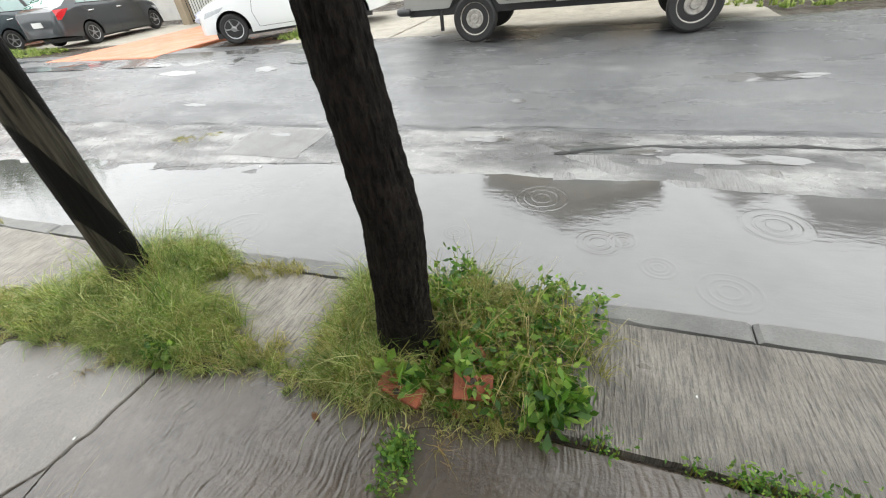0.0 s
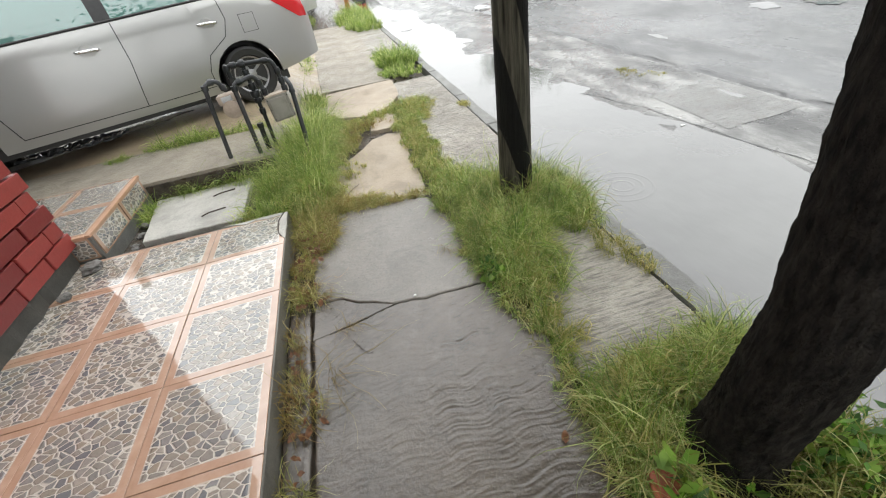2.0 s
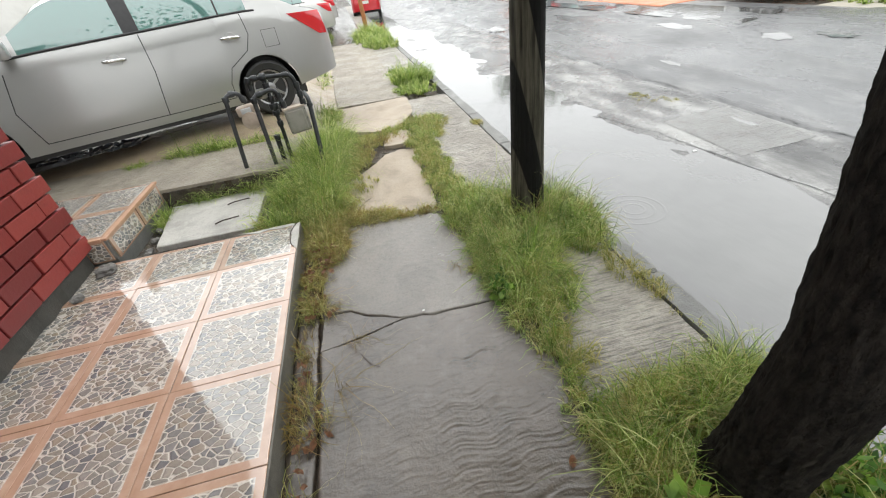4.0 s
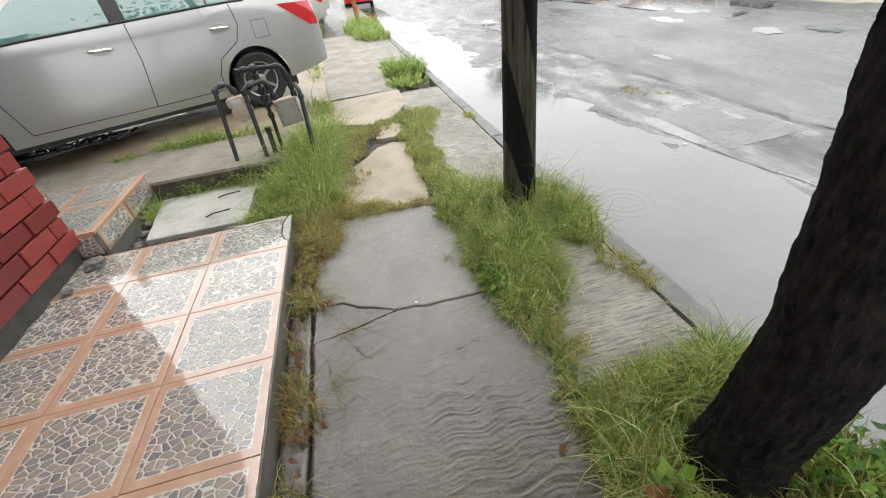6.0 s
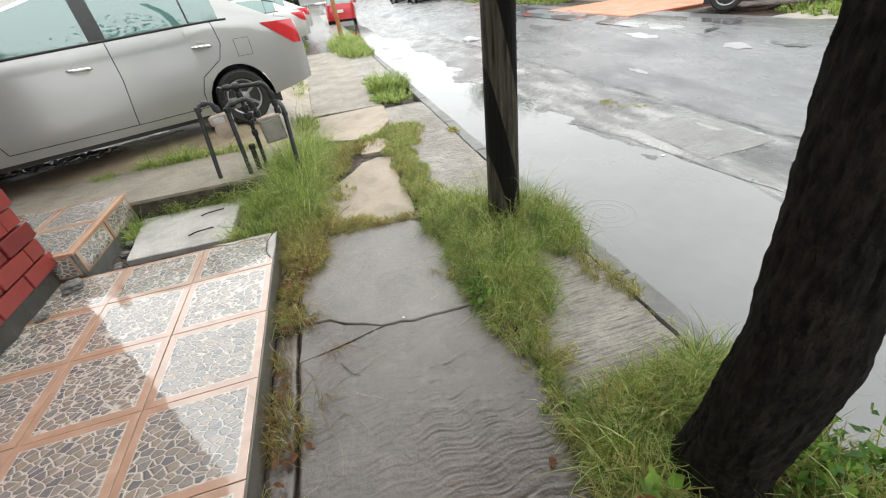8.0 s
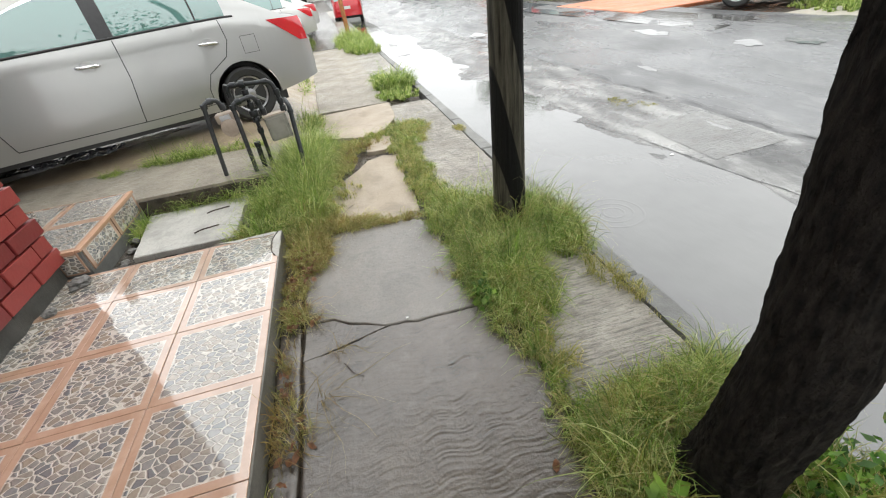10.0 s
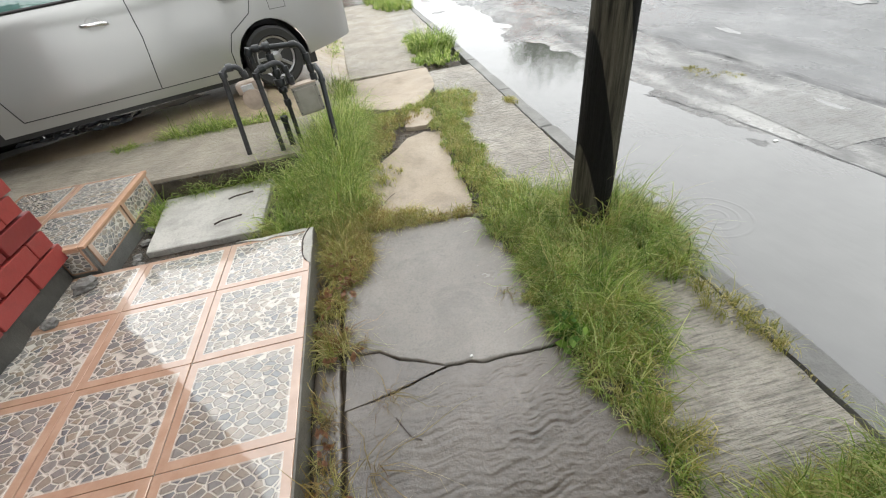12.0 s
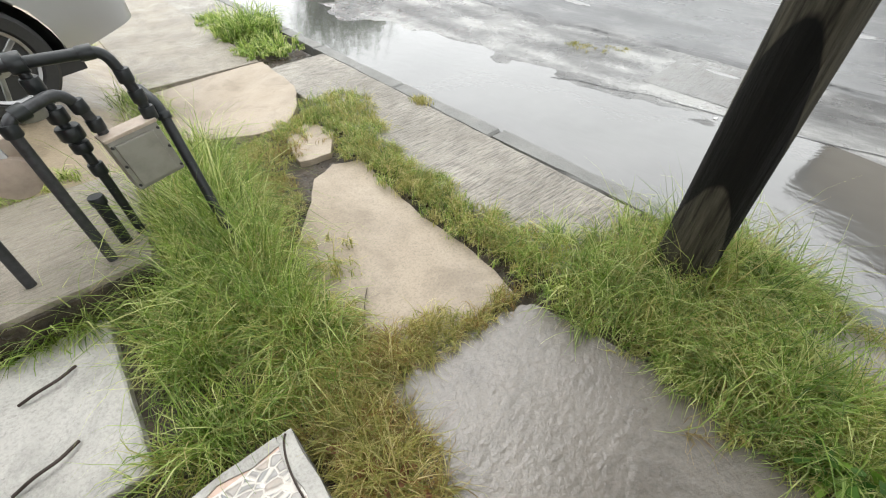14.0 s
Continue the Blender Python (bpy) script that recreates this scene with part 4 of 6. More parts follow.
        tube(bm, [at(s, top(s) - 0.002, side, 0.004) for s in fine_range(g0 - 0.08, g1 + 0.1, 0.1)], 0.011, 8)
        part("window_trim", bm, M_trim, car, smooth=True)
    bm = bmesh.new()
    box(bm, s0 - 0.006, s0 + 0.01, -0.18, 0.18, 0.62, 0.76, 0.003)
    part("number_plate", bm, M_plate, car)
    bm = bmesh.new()
    box(bm, s1 - 0.02, s1 + 0.004, -0.28, 0.28, 0.36, 0.5, 0.004)
    part("grille", bm, M_trim, car)
    for side in (1, -1):
        bm = bmesh.new()
        p = at(spec["glass"][1] - 0.02, top(spec["glass"][1]) - 0.01, side)
        box(bm, -0.05, 0.06, -0.09, 0.09, -0.03, 0.11, 0.03, Matrix.Translation(p + Vector((0.1, side * 0.1, 0.03))))
        part("door_mirror", bm, paint, car, smooth=True)
    return car


def at_angle(x, y, z, heading, pitch=0.0):
    """Rear axle at x, y; heading in degrees from +x; pitch: nose up."""
    return Matrix.Translation((x, y, z)) @ Matrix.Rotation(radians(heading), 4, "Z") @ Matrix.Rotation(radians(-pitch), 4, "Y")


# the near side of the silver car is the plane through its wheels; shift the middle inwards by half a width
def park(x, y, z, heading, pitch, half_width, side):
    h = radians(heading)
    return at_angle(x - side * math.sin(h) * -half_width, y + side * math.cos(h) * -half_width, z, heading, pitch)


build_car("silver four-door sedan parked nose-in on the drive, beaded with rain", SEDAN, M_silver, park(-0.965, 6.2, 0.3, 180 + 24.6, 0.4, 0.87, 1) @ Matrix.Scale(1.03, 4))
build_car("pale silver sedan parked further along the pavement", SEDAN, M_beige_car, at_angle(-1.15, 17.4, 0.1, 190), name="car")
build_car("pale silver sedan parked beside another sedan", SEDAN, M_beige_car, at_angle(-1.0, 21.3, 0.1, 190), name="car")
build_car("small red hatchback parked at the kerb in the wet", HATCH, M_red, at_angle(1.7, 27.2, -0.1, 84), name="car")
build_car("white car parked across the far pavement", SEDAN, M_white, at_angle(10.5, 6.55, 0.31, 131), name="car")
build_car("dark charcoal sedan parked before a gate", SEDAN, M_charcoal, at_angle(9.9, 16.4, 0.3, 10), name="car")
build_car("dark blue-grey sedan parked on a far drive", SEDAN, M_bluegrey, at_angle(9.4, 19.7, 0.3, 10), name="car")
build_car("silver estate car with a spare wheel parked far down the street", WAGON, M_beige_car, at_angle(7.6, 31.0, 0.2, 88), name="car")
build_car("white estate car parked far down the street", WAGON, M_white, at_angle(7.3, 36.5, 0.2, 88), name="car")


def build_pickup(m):
    spec = dict(wheel=0.345, base=3.05)
    truck = thing("pickup_truck", "silver pickup truck with grimy steel wheels parked at the far kerb", "pickup truck", m)
    ra = 0.43

    def arch_side(name, xa, xb, h0, h1, axle, mat, side):
        bm = bmesh.new()
        cols = sorted(set([round(v, 3) for v in fine_range(xa, xb, 0.1)] + [round(axle + d * ra, 3) for d in (-1, -0.9, -0.6, -0.3, 0, 0.3, 0.6, 0.9, 1) if xa < axle + d * ra < xb]))
        prev = None
        for s in cols:
            lo = max(h0, 0.345 + math.sqrt(max(0, ra * ra - (s - axle) ** 2))) if abs(s - axle) < ra else h0
            hs = [lo + (h1 - lo) * k / 5 for k in range(6)]
            pts = [bm.verts.new((s, side * (0.86 - 0.03 * abs(h - 0.75)), h)) for h in hs] + [bm.verts.new((s, side * 0.8, h1 + 0.01))]
            if prev:
                for k in range(6):
                    bm.faces.new((prev[k], pts[k], pts[k + 1], prev[k + 1]))
            prev = pts
        part(name, bm, mat, truck, smooth=True)

    for side in (1, -1):
        arch_side("bed_side", -1.15, 1.2, 0.52, 1.0, 0, M_silver, side)
        arch_side("cab_side", 1.24, 4.0, 0.5, 1.02, 3.05, M_silver, side)
        for a in (0, 3.05):
            wheel_parts(truck, spec, a, side, 0.86, M_steel, 0)
        bm = bmesh.new()
        box(bm, 1.3, 2.55, side * 0.86 - 0.01, side * 0.86 + 0.012, 0.6, 0.66, 0.008)
        part("side_moulding", bm, M_lamp_clear, truck, "pale protective strip")
        bm = bmesh.new()
        box(bm, 0.5, 0.8, side * 0.852 - 0.01, side * 0.852 + 0.012, 0.56, 0.72, 0.02)
        part("fuel_flap", bm, M_trim, truck, "black fuel filler recess")
        bm = bmesh.new()
        box(bm, 1.3, 2.5, side * 0.86 - 0.004, side * 0.86 + 0.004, 1.0, 1.02)
        part("panel_gap", bm, M_trim, truck)
        bm = bmesh.new()
        tube(bm, [(-0.55, side * 0.8, 0.5), (-0.55, side * 0.8, 0.2)], 0.03, 8)
        part("mud_flap", bm, M_rubber, truck)
    bm = bmesh.new()
    box(bm, -1.1, 3.9, -0.8, 0.8, 0.42, 0.56)
    part("chassis", bm, M_trim, truck)
    bm = bmesh.new()
    box(bm, -1.12, 1.18, -0.79, 0.79, 0.56, 0.62)
    part("bed_floor", bm, M_trim, truck)
    bm = bmesh.new()
    box(bm, -1.17, -1.12, -0.82, 0.82, 0.55, 1.0, 0.01)
    part("tailgate", bm, M_silver, truck)
    bm = bmesh.new()
    tube(bm, bend([(-1.05, -0.84, 0.5), (-1.3, -0.8, 0.5), (-1.3, 0.8, 0.5), (-1.05, 0.84, 0.5)], 0.12), 0.06, 10)
    part("rear_bumper", bm, M_trim, truck, smooth=True)
    bm = bmesh.new()
    box(bm, 3.9, 4.15, -0.84, 0.84, 0.4, 0.62, 0.04)
    part("front_bumper", bm, M_trim, truck)
    bm = bmesh.new()
    vs = box(bm, 1.24, 3.0, -0.78, 0.78, 1.0, 1.65, 0.05)
    for v in bm.verts:
        if v.co.z > 1.3:
            v.co.y *= 0.85
            v.co.x = 2.0 + (v.co.x - 2.0) * 0.72 - 0.1
    part("cab", bm, M_silver, truck, smooth=True)
    for side in (1, -1):
        bm = bmesh.new()
        vs = [bm.verts.new(p) for p in ((1.55, side * 0.765, 1.1), (2.6, side * 0.765, 1.1), (2.3, side * 0.7, 1.55), (1.62, side * 0.7, 1.55))]
        bm.faces.new(vs)
        r = bmesh.ops.solidify(bm, geom=bm.faces[:], thickness=0.01)
        part("side_window", bm, M_glass, truck)
    bm = bmesh.new()
    box(bm, 2.95, 3.95, -0.8, 0.8, 0.9, 1.03, 0.05)
    part("bonnet", bm, M_silver, truck)
    bm = bmesh.new()
    box(bm, 3.86, 3.96, -0.6, 0.6, 0.65, 0.9, 0.02)
    part("grille", bm, M_trim, truck)
    return truck


build_pickup(Matrix.Translation((7.66, 2.17, 0.31)) @ Matrix.Rotation(radians(-90), 4, "Z"))


# ---- utility pole and tree ----
random.seed(11)
bm = bmesh.new()
pole_line = [(1.05, 2.95 - 0.015 * z, z) for z in [-0.1, 0.02, 0.1, 0.25, 0.5, 0.8, 1.1, 1.4, 1.8, 2.3, 3, 4, 5, 6, 7, 8]]
rings = tube(bm, pole_line, [0.128, 0.122, 0.118] + [0.112 - 0.003 * i for i in range(13)], 28)
for ring in rings:
    for k, v in enumerate(ring):
        a = 2 * math.pi * k / 28
        v.co += Vector((math.cos(a), math.sin(a), 0)) * (0.006 * noise.noise(Vector((k * 0.9, v.co.z * 0.4, 0))))
solid("utility_pole", bm, M_pole, "weathered wooden utility pole with rain-darkened streaks standing in grass", "pole", smooth=True)

tree = thing("tree", "street tree with a dark wet rough-barked trunk leaning over the kerb", "tree")
TRUNK = [(1.02, 0.985, -0.08), (1.012, 0.98, 0.0), (0.989, 0.969, 0.15), (0.973, 0.947, 0.3), (0.963, 0.926, 0.5), (0.972, 0.915, 0.75), (0.988, 0.949, 1.0), (1.014, 0.995, 1.3), (1.039, 1.037, 1.6), (1.057, 1.093, 2.0), (1.07, 1.15, 2.3)]
tri = list(zip(TRUNK, (0.19, 0.162, 0.13, 0.119, 0.116, 0.115, 0.112, 0.109, 0.1, 0.092, 0.088)))
line, rad = [], []
for (p, r), (q, r2) in zip(tri, tri[1:]):
    for i in range(20):
        line.append(Vector(p).lerp(Vector(q), i / 20))
        rad.append(r + (r2 - r) * i / 20)
line.append(Vector(TRUNK[-1]))
rad.append(0.088)
bm = bmesh.new()
rings = tube(bm, line, rad, 90)
for ring, p in zip(rings, line):
    for k, v in enumerate(ring):
        d = (v.co - p).normalized()
        ridge = noise.noise(Vector((d.x * 3, d.y * 3, v.co.z * 2.2))) * 0.007 + noise.noise(Vector((d.x * 9, d.y * 9, v.co.z * 7))) * 0.007 + noise.noise(Vector((d.x * 19, d.y * 19, v.co.z * 26))) * 0.0065
        v.co += d * (ridge + 0.012 * max(0, 0.25 - v.co.z) * 4 * abs(noise.noise(Vector((d.x * 2, d.y * 2, 5)))))
part("trunk", bm, M_bark, tree, smooth=True)
bm = bmesh.new()
tips = []
for k in range(7):
    a = 2 * math.pi * k / 7 + 0.3
    p = Vector(TRUNK[-1]) + Vector((0, 0, -0.1))
    pts, rr = [p], [0.06]
    for i in range(1, 6):
        p = p + Vector((math.cos(a) * 0.5, math.sin(a) * 0.5, 0.38 + 0.1 * math.sin(i + k)))
        pts.append(p.copy())
        rr.append(0.06 - 0.0105 * i)
        tips.append(p.copy())
    tube(bm, pts, rr, 8)
part("limbs", bm, M_bark, tree, smooth=True)


def leaf_cloud(points, spread, count, size, seed, floor_z=-9.0):
    """Many small leaves round the given points, as one mesh."""
    rng = np.random.default_rng(seed)
    c = np.array([tuple(p) for p in points])[rng.integers(0, len(points), count)] + rng.normal(0, spread, (count, 3))
    c[:, 2] = np.maximum(c[:, 2], floor_z)
    n = rng.normal(0, 1, (count, 3))
    n[:, 2] = np.abs(n[:, 2]) + 0.4
    n /= np.linalg.norm(n, axis=1)[:, None]
    t = np.cross(n, rng.normal(0, 1, (count, 3)))
    t /= np.linalg.norm(t, axis=1)[:, None]
    b = np.cross(n, t)
    s = size * rng.uniform(0.6, 1.3, (count, 1))
    vs = np.stack([c - t * s, c - t * s * 0.2 + b * s * 0.5 - n * s * 0.1, c + t * s - n * s * 0.25, c - t * s * 0.2 - b * s * 0.5 - n * s * 0.1], 1).reshape(-1, 3)
    idx = np.arange(count)[:, None] * 4
    faces = np.concatenate([idx + [0, 1, 2], idx + [0, 2, 3]], 1).reshape(-1, 3)
    me = bpy.data.meshes.new("leaves")
    me.from_pydata(vs.tolist(), [], faces.tolist())
    return me


def leaves_of(parent, name, points, spread, count, size, seed, mat, floor_z=-9.0):
    me = leaf_cloud(points, spread, count, size, seed, floor_z)
    me.materials.append(mat)
    ob = new(name, me)
    ob.parent = parent
    return ob


# unseen crown above the trunk, spread wide to darken the slab below
leaves_of(tree, "crown", tips, 0.38, 15000, 0.055, 3, M_crown, 2.7)


# ---- grass ----
def blades(name, label, spots, count, height, mat, seed, lean=0.5, width=0.0021, z=0.0, group=""):
    """Arching grass blades that grow in tufts; spots are (x, y, rx, ry, weight, height factor)."""
    rng = np.random.default_rng(seed)
    w = np.array([s[4] for s in spots], float)
    tufts = max(4, count // 16)
    S = np.array([s[:6] for s in spots], float)[rng.choice(len(spots), tufts, p=w / w.sum())]
    ang, rad = rng.uniform(0, 2 * np.pi, tufts), rng.uniform(0, 1, tufts) ** 0.58
    tx = S[:, 0] + np.cos(ang) * rad * S[:, 2]
    ty = S[:, 1] + np.sin(ang) * rad * S[:, 3]
    th = height * S[:, 5] * (1.12 - 0.6 * rad ** 2) * rng.uniform(0.55, 1.35, tufts)
    ta = np.arctan2(np.sin(ang) * rad * 0.8 + rng.normal(0, 0.7, tufts), np.cos(ang) * rad * 0.8 + rng.normal(0, 0.7, tufts))
    k = rng.integers(0, tufts, count)
    x = tx[k] + rng.normal(0, 0.017, count)
    y = ty[k] + rng.normal(0, 0.017, count)
    length = th[k] * (0.3 + 1.25 * rng.uniform(0, 1, count) ** 1.5) * (1 + 0.35 * lean)
    az = ta[k] + rng.normal(0, 1.15, count)
    theta = np.abs(rng.normal(0.12, 0.28, count)) * (0.6 + 0.5 * lean)
    curl = lean * rng.uniform(0.3, 2.1, count) * 0.6
    half = width * rng.uniform(0.5, 1.5, count)
    roll = rng.uniform(-0.8, 0.8, count)
    K = 5
    px, py, pz = x.copy(), y.copy(), np.full(count, z - 0.015)
    verts = []
    for i in range(K + 1):
        t = i / K
        ww = half * (1 - t ** 1.6)
        sx, sy, sz = -np.sin(az) * np.cos(roll), np.cos(az) * np.cos(roll), np.sin(roll)
        if i < K:
            verts.append(np.stack([px - sx * ww, py - sy * ww, pz - sz * ww], 1))
            verts.append(np.stack([px + sx * ww, py + sy * ww, pz + sz * ww], 1))
            seg = length / K
            px = px + np.sin(theta) * np.cos(az) * seg
            py = py + np.sin(theta) * np.sin(az) * seg
            pz = np.maximum(pz + np.cos(theta) * seg, z + 0.006 * rng.uniform(0.5, 3, count))
            theta = np.minimum(theta + curl * (0.5 + t), 2.3)
            az = az + rng.normal(0, 0.3, count)
        else:
            verts.append(np.stack([px, py, pz], 1))
    V = np.stack(verts, 1)
    nv = V.shape[1]
    base = np.arange(count)[:, None] * nv
    faces = []
    for i in range(K - 1):
        o = 2 * i
        faces += [base + [o, o + 1, o + 3], base + [o, o + 3, o + 2]]
    o = 2 * (K - 1)
    faces.append(base + [o, o + 1, o + 2])
    me = bpy.data.meshes.new(name)
    me.from_pydata(V.reshape(-1, 3).tolist(), [], np.concatenate(faces, 0).tolist())
    me.materials.append(mat)
    return tagged(new(name, me), label, "grass", group, "stuff")


POLE_SPOTS = [(1.03, 2.92, 0.42, 0.45, 3, 1.1), (0.78, 2.4, 0.26, 0.5, 3, 0.9), (0.72, 3.15, 0.25, 0.5, 2, 0.8), (1.28, 2.75, 0.2, 0.4, 2, 0.9), (0.68, 2.05, 0.14, 0.35, 1, 0.6), (0.62, 2.5, 0.14, 0.3, 1, 0.6)]
blades("grass_round_pole", "green grass tuft growing round the utility pole", POLE_SPOTS, 11500, 0.23, M_grass, 21, 1.15)
blades("straw_round_pole", "yellowing grass stalks among the green", POLE_SPOTS + [(1.35, 2.15, 0.12, 0.2, 0.6, 0.5), (0.75, 1.75, 0.1, 0.3, 0.8, 0.5)], 10500, 0.17, M_straw, 22, 1.4)
TREE_SPOTS = [(1.28, 0.72, 0.18, 0.3, 2, 1.0), (0.95, 1.25, 0.35, 0.18, 3, 0.9), (1.25, 1.25, 0.25, 0.2, 2, 1.0), (0.75, 1.05, 0.15, 0.25, 2, 0.9), (0.68, 1.5, 0.1, 0.35, 1, 0.5), (0.72, 0.65, 0.1, 0.3, 0.6, 0.4)]
blades("grass_round_tree", "green grass growing round the tree's foot", TREE_SPOTS, 6500, 0.19, M_grass, 23, 1.2)
blades("straw_round_tree", "dry yellow grass at the tree's foot", TREE_SPOTS + [(0.68, 0.8, 0.12, 0.4, 1.2, 0.5)], 6500, 0.17, M_straw, 24, 1.6)
JOINT_SPOTS = [(0.62 + 0.03 * math.sin(i * 2.1), 3.6 + 0.17 * i, 0.14, 0.16, 1, 0.8 + 0.2 * math.sin(i * 1.7)) for i in range(9)] + [(0.72, 5.2, 0.2, 0.3, 2, 1), (0.8, 5.6, 0.28, 0.4, 3, 1), (0.55, 5.6, 0.3, 0.15, 1.5, 0.8), (0.2, 5.45, 0.25, 0.15, 1, 0.7)]
blades("grass_in_weeds", "green and yellow grass blades tangled in the weeds", [(1.1, 0.5, 0.4, 0.45, 3, 1), (0.8, 0.6, 0.2, 0.4, 0.8, 0.5), (1.3, 0.7, 0.2, 0.4, 2, 1)], 2600, 0.22, M_straw, 37, 1.0)
blades("grass_in_joint", "low green grass along the slab joint", JOINT_SPOTS, 6000, 0.1, M_grass, 25, 1.3, 0.0018)
blades("straw_in_joint", "low yellow grass along the slab joint", JOINT_SPOTS + [(-0.02, 5.3, 0.25, 0.3, 3, 0.8), (-0.1, 4.85, 0.16, 0.3, 2.5, 0.9), (-0.25, 4.5, 0.14, 0.25, 1.5, 0.8), (1.37, 5.27, 0.06, 0.12, 0.7, 0.4), (1.38, 1.9, 0.04, 0.3, 0.5, 0.5)], 12000, 0.1, M_straw, 26, 1.5, 0.0018)
METER_SPOTS = [(-0.5, 4.7, 0.3, 0.5, 4, 1.15), (-0.5, 4.2, 0.26, 0.45, 3, 1.0), (-0.36, 4.9, 0.2, 0.45, 2, 0.9), (-0.75, 4.1, 0.2, 0.35, 2, 0.8), (-0.35, 5.5, 0.25, 0.4, 2, 0.8), (-0.45, 6.6, 0.2, 0.5, 1.5, 0.6), (-0.8, 3.58, 0.25, 0.12, 1.2, 0.6), (-0.42, 3.75, 0.2, 0.3, 1.5, 0.7)]
blades("grass_by_meters", "tall green grass beside the gas pipes", METER_SPOTS, 15000, 0.33, M_grass, 27, 1.0)
blades("straw_by_meters", "yellow stalks in the tall grass", METER_SPOTS + [(-0.42, 3.75, 0.25, 0.3, 2, 0.8), (-0.1, 4.15, 0.12, 0.2, 0.4, 0.4)], 8500, 0.22, M_straw, 28, 1.4)
DRY_SPOTS = [(-0.42, 3.2, 0.15, 0.32, 3, 1), (-0.15, 3.45, 0.3, 0.12, 1.5, 0.7), (0.2, 3.37, 0.3, 0.04, 0.7, 0.5), (-0.5, 2.75, 0.08, 0.15, 0.4, 0.7), (-0.4, 3.5, 0.25, 0.2, 2, 1)]
blades("dry_grass_patch", "matted dry yellow grass between terrace and slab", DRY_SPOTS, 6500, 0.12, M_straw, 29, 1.7, 0.0017)
blades("dead_grass_patch", "dead brown grass between terrace and slab", DRY_SPOTS + [(0.1, 5.25, 0.35, 0.12, 1.2, 0.7), (-0.05, 4.95, 0.15, 0.25, 1, 0.7)], 4500, 0.1, M_dry, 38, 1.8, 0.0017)
GUT = [(-0.53, 1.3, 0.05, 0.2, 0.6, 0.7), (-0.5, 1.72, 0.09, 0.16, 1.2, 1), (-0.54, 2.05, 0.05, 0.2, 0.8, 0.8), (-0.47, 2.45, 0.1, 0.1, 1.6, 1), (-0.54, 2.7, 0.05, 0.25, 1, 0.8), (-0.55, 0.9, 0.04, 0.3, 0.4, 0.7)]
blades("dry_weeds_in_gap", "dry brown weeds in the gap beside the terrace", GUT, 800, 0.13, M_dry, 30, 1.7, 0.0016)
blades("weeds_in_gap", "a few yellow-green weeds in the gap beside the terrace", GUT, 600, 0.14, M_straw, 31, 1.6, 0.0016)
blades("stalks_on_slab", "thin dry stalks lying over the slab edge", [(-0.42, 1.9, 0.14, 0.5, 2, 1), (-0.3, 2.0, 0.14, 0.3, 0.7, 0.8), (0.5, 1.0, 0.2, 0.5, 1, 0.8), (0.45, 2.9, 0.1, 0.4, 1, 1)], 110, 0.16, M_dry, 39, 3.4, 0.0012)
blades("grass_on_drive", "green grass between the drive slabs", [(-1.75, 5.42, 0.45, 0.1, 2, 1), (-1.2, 5.45, 0.3, 0.08, 1, 0.7), (-2.4, 5.3, 0.2, 0.05, 0.6, 0.5)], 2600, 0.16, M_grass, 32, 0.9, 0.003, 0.2)
blades("grass_by_cover", "grass in the gap behind the cover slab", [(-1.55, 4.41, 0.3, 0.02, 1, 1), (-1.1, 4.41, 0.25, 0.03, 1.3, 1), (-1.86, 4.15, 0.04, 0.25, 0.8, 0.8)], 2600, 0.16, M_grass, 33, 1.0, 0.003, 0.02)
FAR_SPOTS = [(1.05, 8.2, 0.36, 0.35, 3, 1.3), (1.0, 7.5, 0.38, 0.4, 2, 0.5), (0.9, 8.9, 0.2, 0.5, 1, 0.5), (0.95, 15.5, 0.6, 2.6, 6, 1.6), (1.1, 13.4, 0.45, 0.9, 2, 1.2), (-0.7, 9.5, 0.35, 1.4, 2, 0.8), (-0.8, 12.5, 0.4, 2.0, 3, 0.9), (-0.8, 17.0, 0.5, 2.5, 3, 1.0)]
blades("far_verge_grass", "green grass tufts along the far pavement", FAR_SPOTS, 16000, 0.2, M_grass, 34, 0.8, 0.006)
LAWN = [(8.6, 6.3, 0.5, 0.5, 1, 1), (9.0, 7.0, 0.7, 0.5, 1, 1), (8.6, 17.4, 0.6, 2.2, 3, 1), (8.7, 22.5, 1.0, 3.0, 5, 1.3), (8.9, 27.5, 0.8, 2.0, 3, 1.2), (9.6, -3.5, 1.2, 2.0, 3, 1)]
blades("far_lawn_grass", "green lawn grass on the far verge", LAWN, 14000, 0.13, M_grass, 35, 0.7, 0.009, 0.3)
blades("weed_in_road", "mossy weeds in a dent of the road", [(3.55, 5.2, 0.1, 0.25, 1, 1), (3.75, 4.95, 0.07, 0.2, 1, 0.8)], 500, 0.014, M_straw, 36, 1.6, 0.002, -0.085)


